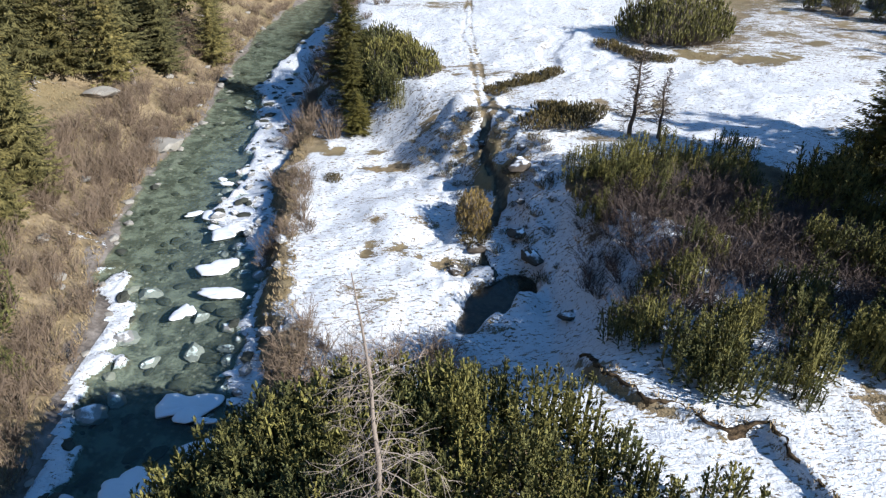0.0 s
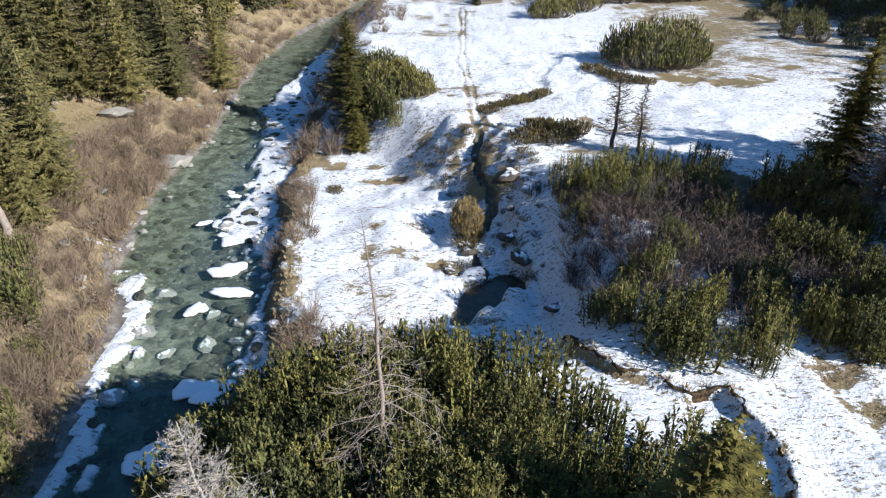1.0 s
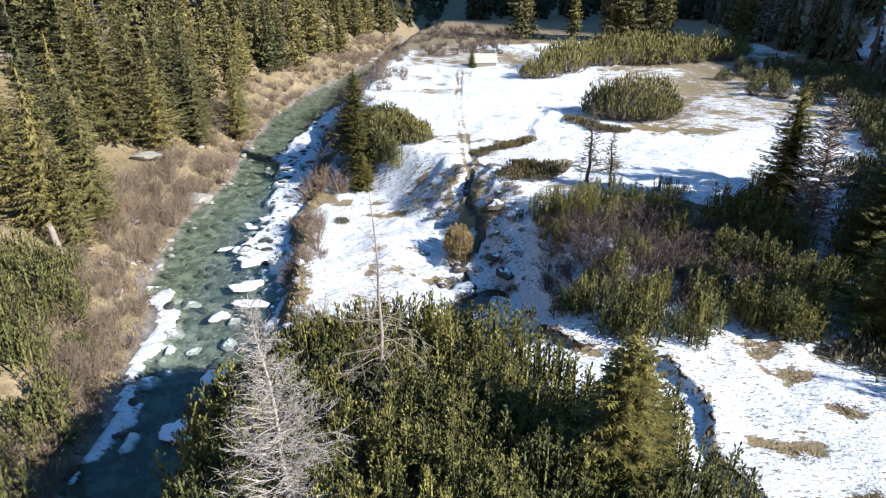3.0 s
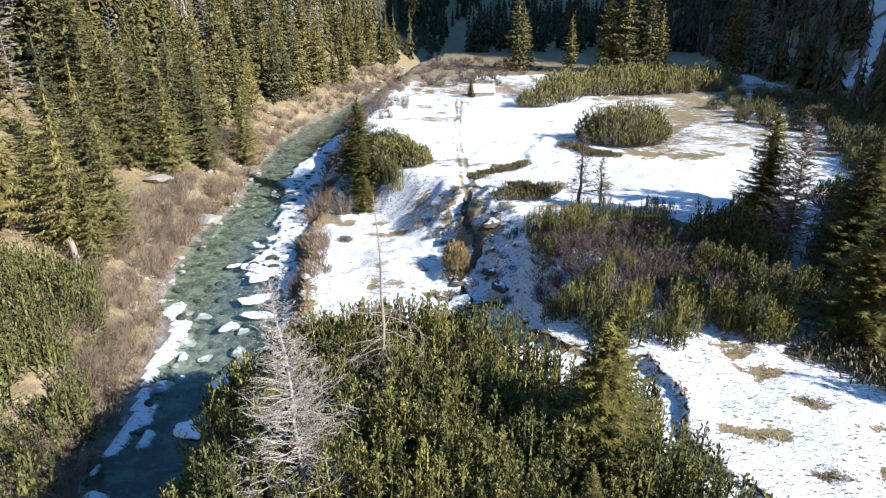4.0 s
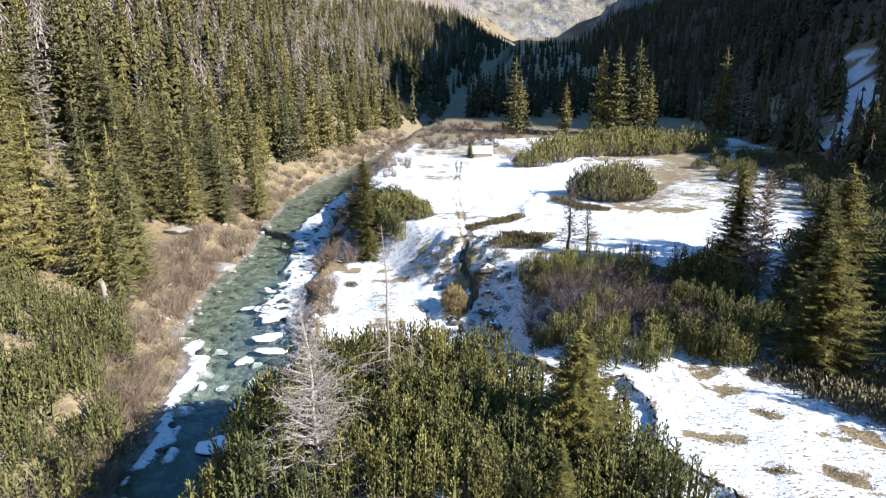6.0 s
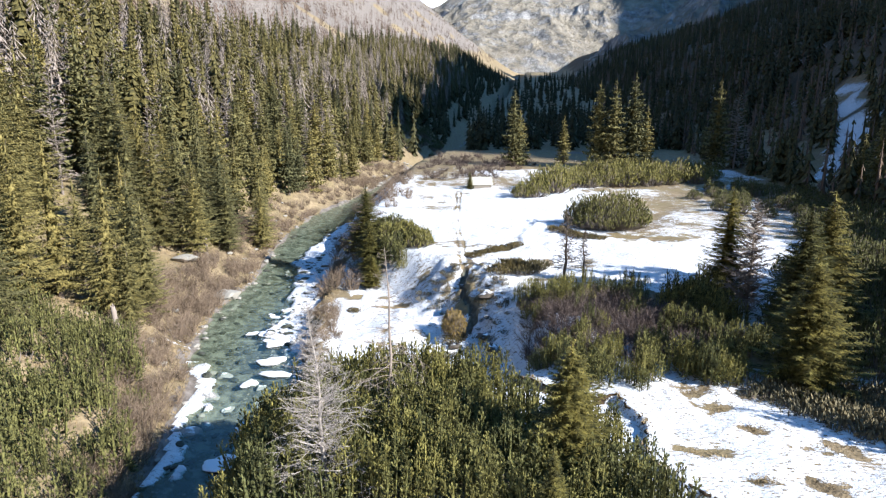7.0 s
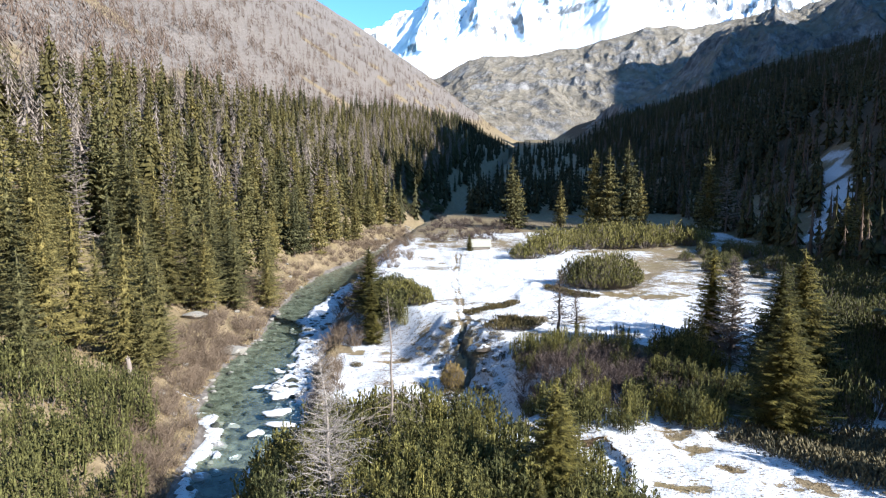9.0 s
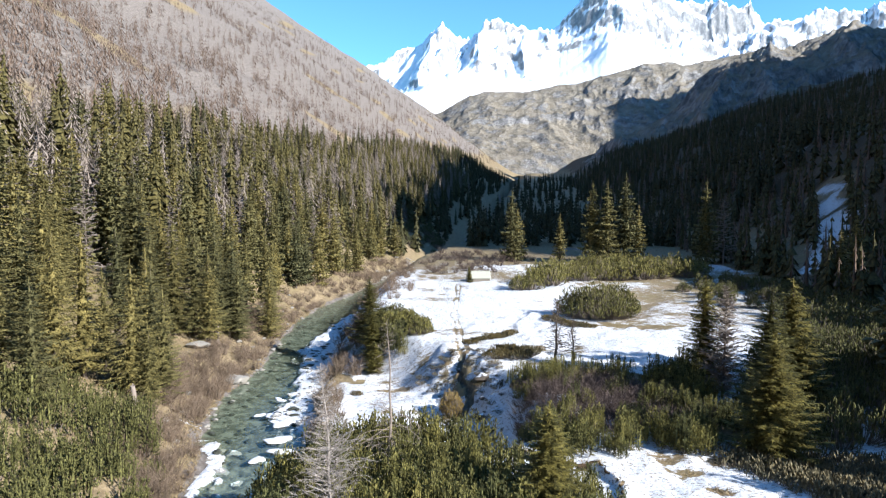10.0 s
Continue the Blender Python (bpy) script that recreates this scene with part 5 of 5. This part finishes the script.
def soil_bank():
    """The undercut turf edge between the two levels of snow: a ragged strip of dark soil with roots."""
    k = Mat("dark_turf_edge", 0.95, 0.1)
    n = k.noise(4.0, 6, 0.7, (1.0, 1.0, 2.0))
    k.color(k.mix(k.step(n, 0.35, 0.65), (0.014, 0.010, 0.007), (0.085, 0.058, 0.034))).bump(n, 0.8, 0.06)
    pts, rg = [], random.Random(77)
    for (ax, ay), (bx, by) in zip(DITCH[1:-2], DITCH[2:-1]):
        length = math.hypot(bx - ax, by - ay)
        for q in range(int(length / 0.11)):
            f = q * 0.11 / length
            pts.append((ax + (bx - ax) * f, ay + (by - ay) * f))
    side = []
    for a, b in zip(pts[:-3], pts[3:]):
        ln = math.hypot(b[0] - a[0], b[1] - a[1]) or 1.0
        side.append((-(b[1] - a[1]) / ln, (b[0] - a[0]) / ln))
    side += side[-1:] * 3
    w = np.ones(9) / 9
    sx, sy = (np.convolve(np.pad([v[m] for v in side], 4, "edge"), w, "valid") for m in (0, 1))
    P = np.array(pts)
    off = 0.16 * grain(P[:, 0], P[:, 1], 0.55, 51) + 0.10 * grain(P[:, 0], P[:, 1], 0.23, 52)
    zh, zl = ground_zs(P[:, 0] + 0.4 * sx, P[:, 1] + 0.4 * sy), ground_zs(P[:, 0] - 0.5 * sx, P[:, 1] - 0.5 * sy)
    strong = ss((grain(P[:, 0], P[:, 1], 1.6, 53) + 1.1) / 0.6)
    rows = ((0.24, zh - 0.06), (0.12, zh + 0.03), (0.0, zh - 0.04), (0.08, zh - 0.45 * (zh - zl)), (0.0, zl + 0.10), (-0.16, zl - 0.08))
    X = np.array([P[:, 0] + sx * (d + off * strong) for d, _ in rows])
    Y = np.array([P[:, 1] + sy * (d + off * strong) for d, _ in rows])
    Z = np.array([z * strong + (np.minimum(zh, zl) - 0.25) * (1 - strong) + 0.03 * np.array([rg.uniform(-1, 1) for _ in pts]) for _, z in rows])
    me = grid_mesh("turf_edge", X, Y, Z)
    me.materials.append(k.m)
    return tagged(new("turf_edge", me), "undercut edge of dark brown soil and turf below the snow", "earth bank", kind="structure")


soil_bank()


def stump(seed, x, y, h, r, lean):
    """A broken, bleached trunk with a splintered top and root flare."""
    rg = random.Random(seed)
    s = Soup()
    pts = [Vector((lean * k / 5 + rg.uniform(-0.02, 0.02), rg.uniform(-0.03, 0.03), -0.3 + (h + 0.3) * k / 5)) for k in range(6)]
    s.tube(pts, [r * 1.6, r * 1.12, r, r * 0.95, r * 0.9, r * 0.7], 9, True)
    for k in range(5):
        q = pts[5] + Vector((rg.uniform(-1, 1), rg.uniform(-1, 1), 0)) * r * 0.5
        s.tube([q, q + Vector((rg.uniform(-0.05, 0.05), 0, rg.uniform(0.15, 0.4)))], [r * 0.22, 0.01], 4)
    for k in range(3):
        q = pts[2 + k]
        s.tube([q, q + Vector((rg.uniform(-1, 1), rg.uniform(-1, 1), 0.1)) * 0.35], [0.05, 0.015], 4)
    ob = new("tree_stump", s.mesh("tree_stump", M_DEADWOOD, True))
    ob.matrix_world = at(x, y)
    return tagged(ob, "pale broken dead trunk standing on the bank", "tree stump", "broken trunks on the bank")


stump(1, -34.2, 94.6, 2.4, 0.22, 0.1)
stump(2, -31.9, 64.2, 2.3, 0.28, -0.2)
stump(3, -40.5, 93.0, 2.6, 0.2, -0.7)


def plank_material(name, dark, light):
    k = Mat(name, 0.85, 0.2)
    n = k.noise(2.0, 5, 0.7, (8, 1, 1))
    k.color(k.mix(n, dark, light)).bump(n, 0.4, 0.02)
    return k.m


def slab_box(x0, x1, y0, y1, z0, z1, dz=0.0):
    """A bevelled board; dz lifts its far edge."""
    bm = bmesh.new()
    bmesh.ops.create_cube(bm, size=1)
    for v in bm.verts:
        far_side = v.co.y > 0
        v.co = Vector((x0 if v.co.x < 0 else x1, y1 if far_side else y0, (z0 if v.co.z < 0 else z1) + (dz if far_side else 0)))
    bmesh.ops.bevel(bm, geom=bm.edges[:], offset=0.015, segments=1, affect="EDGES")
    s = Soup()
    s.add([tuple(v.co) for v in bm.verts], [tuple(v.index for v in f.verts) for f in bm.faces])
    bm.free()
    return s


def hut():
    m, pale = plank_material("weathered_boards", (0.12, 0.105, 0.085), (0.26, 0.23, 0.19)), plank_material("pale_roof_boards", (0.27, 0.27, 0.22), (0.44, 0.43, 0.36))
    ob = thing("shed", "small pale weathered board shed on the snowy meadow", "shed")
    ob.matrix_basis = at(9.2, 150.0, None, 0.05, 0.92)
    part("back_wall", slab_box(-2.2, 2.2, 1.9, 2.05, -0.3, 2.35), m, ob)
    part("front_wall", slab_box(-2.2, 2.2, -0.08, 0.08, -0.3, 0.75), m, ob)
    for x in (-2.2, 2.12):
        part("side_wall", slab_box(x, x + 0.08, 0.1, 1.88, -0.3, 0.75, 1.35), m, ob)
    for k in range(9):
        part("roof_board", slab_box(-2.5 + k * 0.56, -1.96 + k * 0.56, -0.25, 2.2, 0.72 + 0.02 * (k % 2), 0.80 + 0.02 * (k % 2), 1.72), pale, ob)
    door = part("door", slab_box(2.205, 2.25, 0.5, 1.3, -0.1, 1.15), m, ob, "dark plank door")
    part("handle", slab_box(2.251, 2.29, 0.6, 0.66, 0.45, 0.6), M_STEM, door)
    return ob


hut()


def grass(seed, count):
    """Tufts of dry grass on the banks and in the thawed patches."""
    r = random.Random(seed)
    s, spots = Soup(), []
    while len(spots) < count:
        k = r.random()
        if k < 0.62:
            y = 44 + 100 * r.random() ** 1.2
            spots.append((bank_l(y) - 0.2 - 13 * r.random() ** 1.3, y, r.uniform(0.16, 0.36)))
        elif k < 0.632:
            a, b = r.choice(tuple(zip(DITCH[2:-2], DITCH[3:-1])))
            q = r.random()
            spots.append((a[0] + (b[0] - a[0]) * q + r.gauss(0.1, 0.12), a[1] + (b[1] - a[1]) * q + r.gauss(0.1, 0.12), r.uniform(0.12, 0.3)))
        elif k < 0.8:
            y = 46 + 60 * r.random()
            spots.append((bank_r(y) + 0.2 + 2.6 * r.random(), y, r.uniform(0.16, 0.36)))
        else:
            px, py, pr = r.choice(PATCHES)
            spots.append((px + r.gauss(0, 0.8) * pr, py + r.gauss(0, 0.55) * pr, r.uniform(0.05, 0.13)))
    for (x, y, h), z in zip(spots, ground_zs([p[0] for p in spots], [p[1] for p in spots])):
        for _ in range(6):
            a, b = r.uniform(0, 6.28), r.uniform(0.2, 0.9)
            o = Vector((math.cos(a), math.sin(a), 0))
            p = Vector((x, y, float(z) - 0.03)) + o * 0.08
            w = Vector((-math.sin(a), math.cos(a), 0)) * 0.03
            s.face(p - w, p + w, p + o * h * b + Vector((0, 0, h)))
    return tagged(new("dry_grass", s.mesh("dry_grass", M_STRAW)), "tufts of dry yellow grass on the banks", "grass", kind="stuff")


grass(5, 9000)
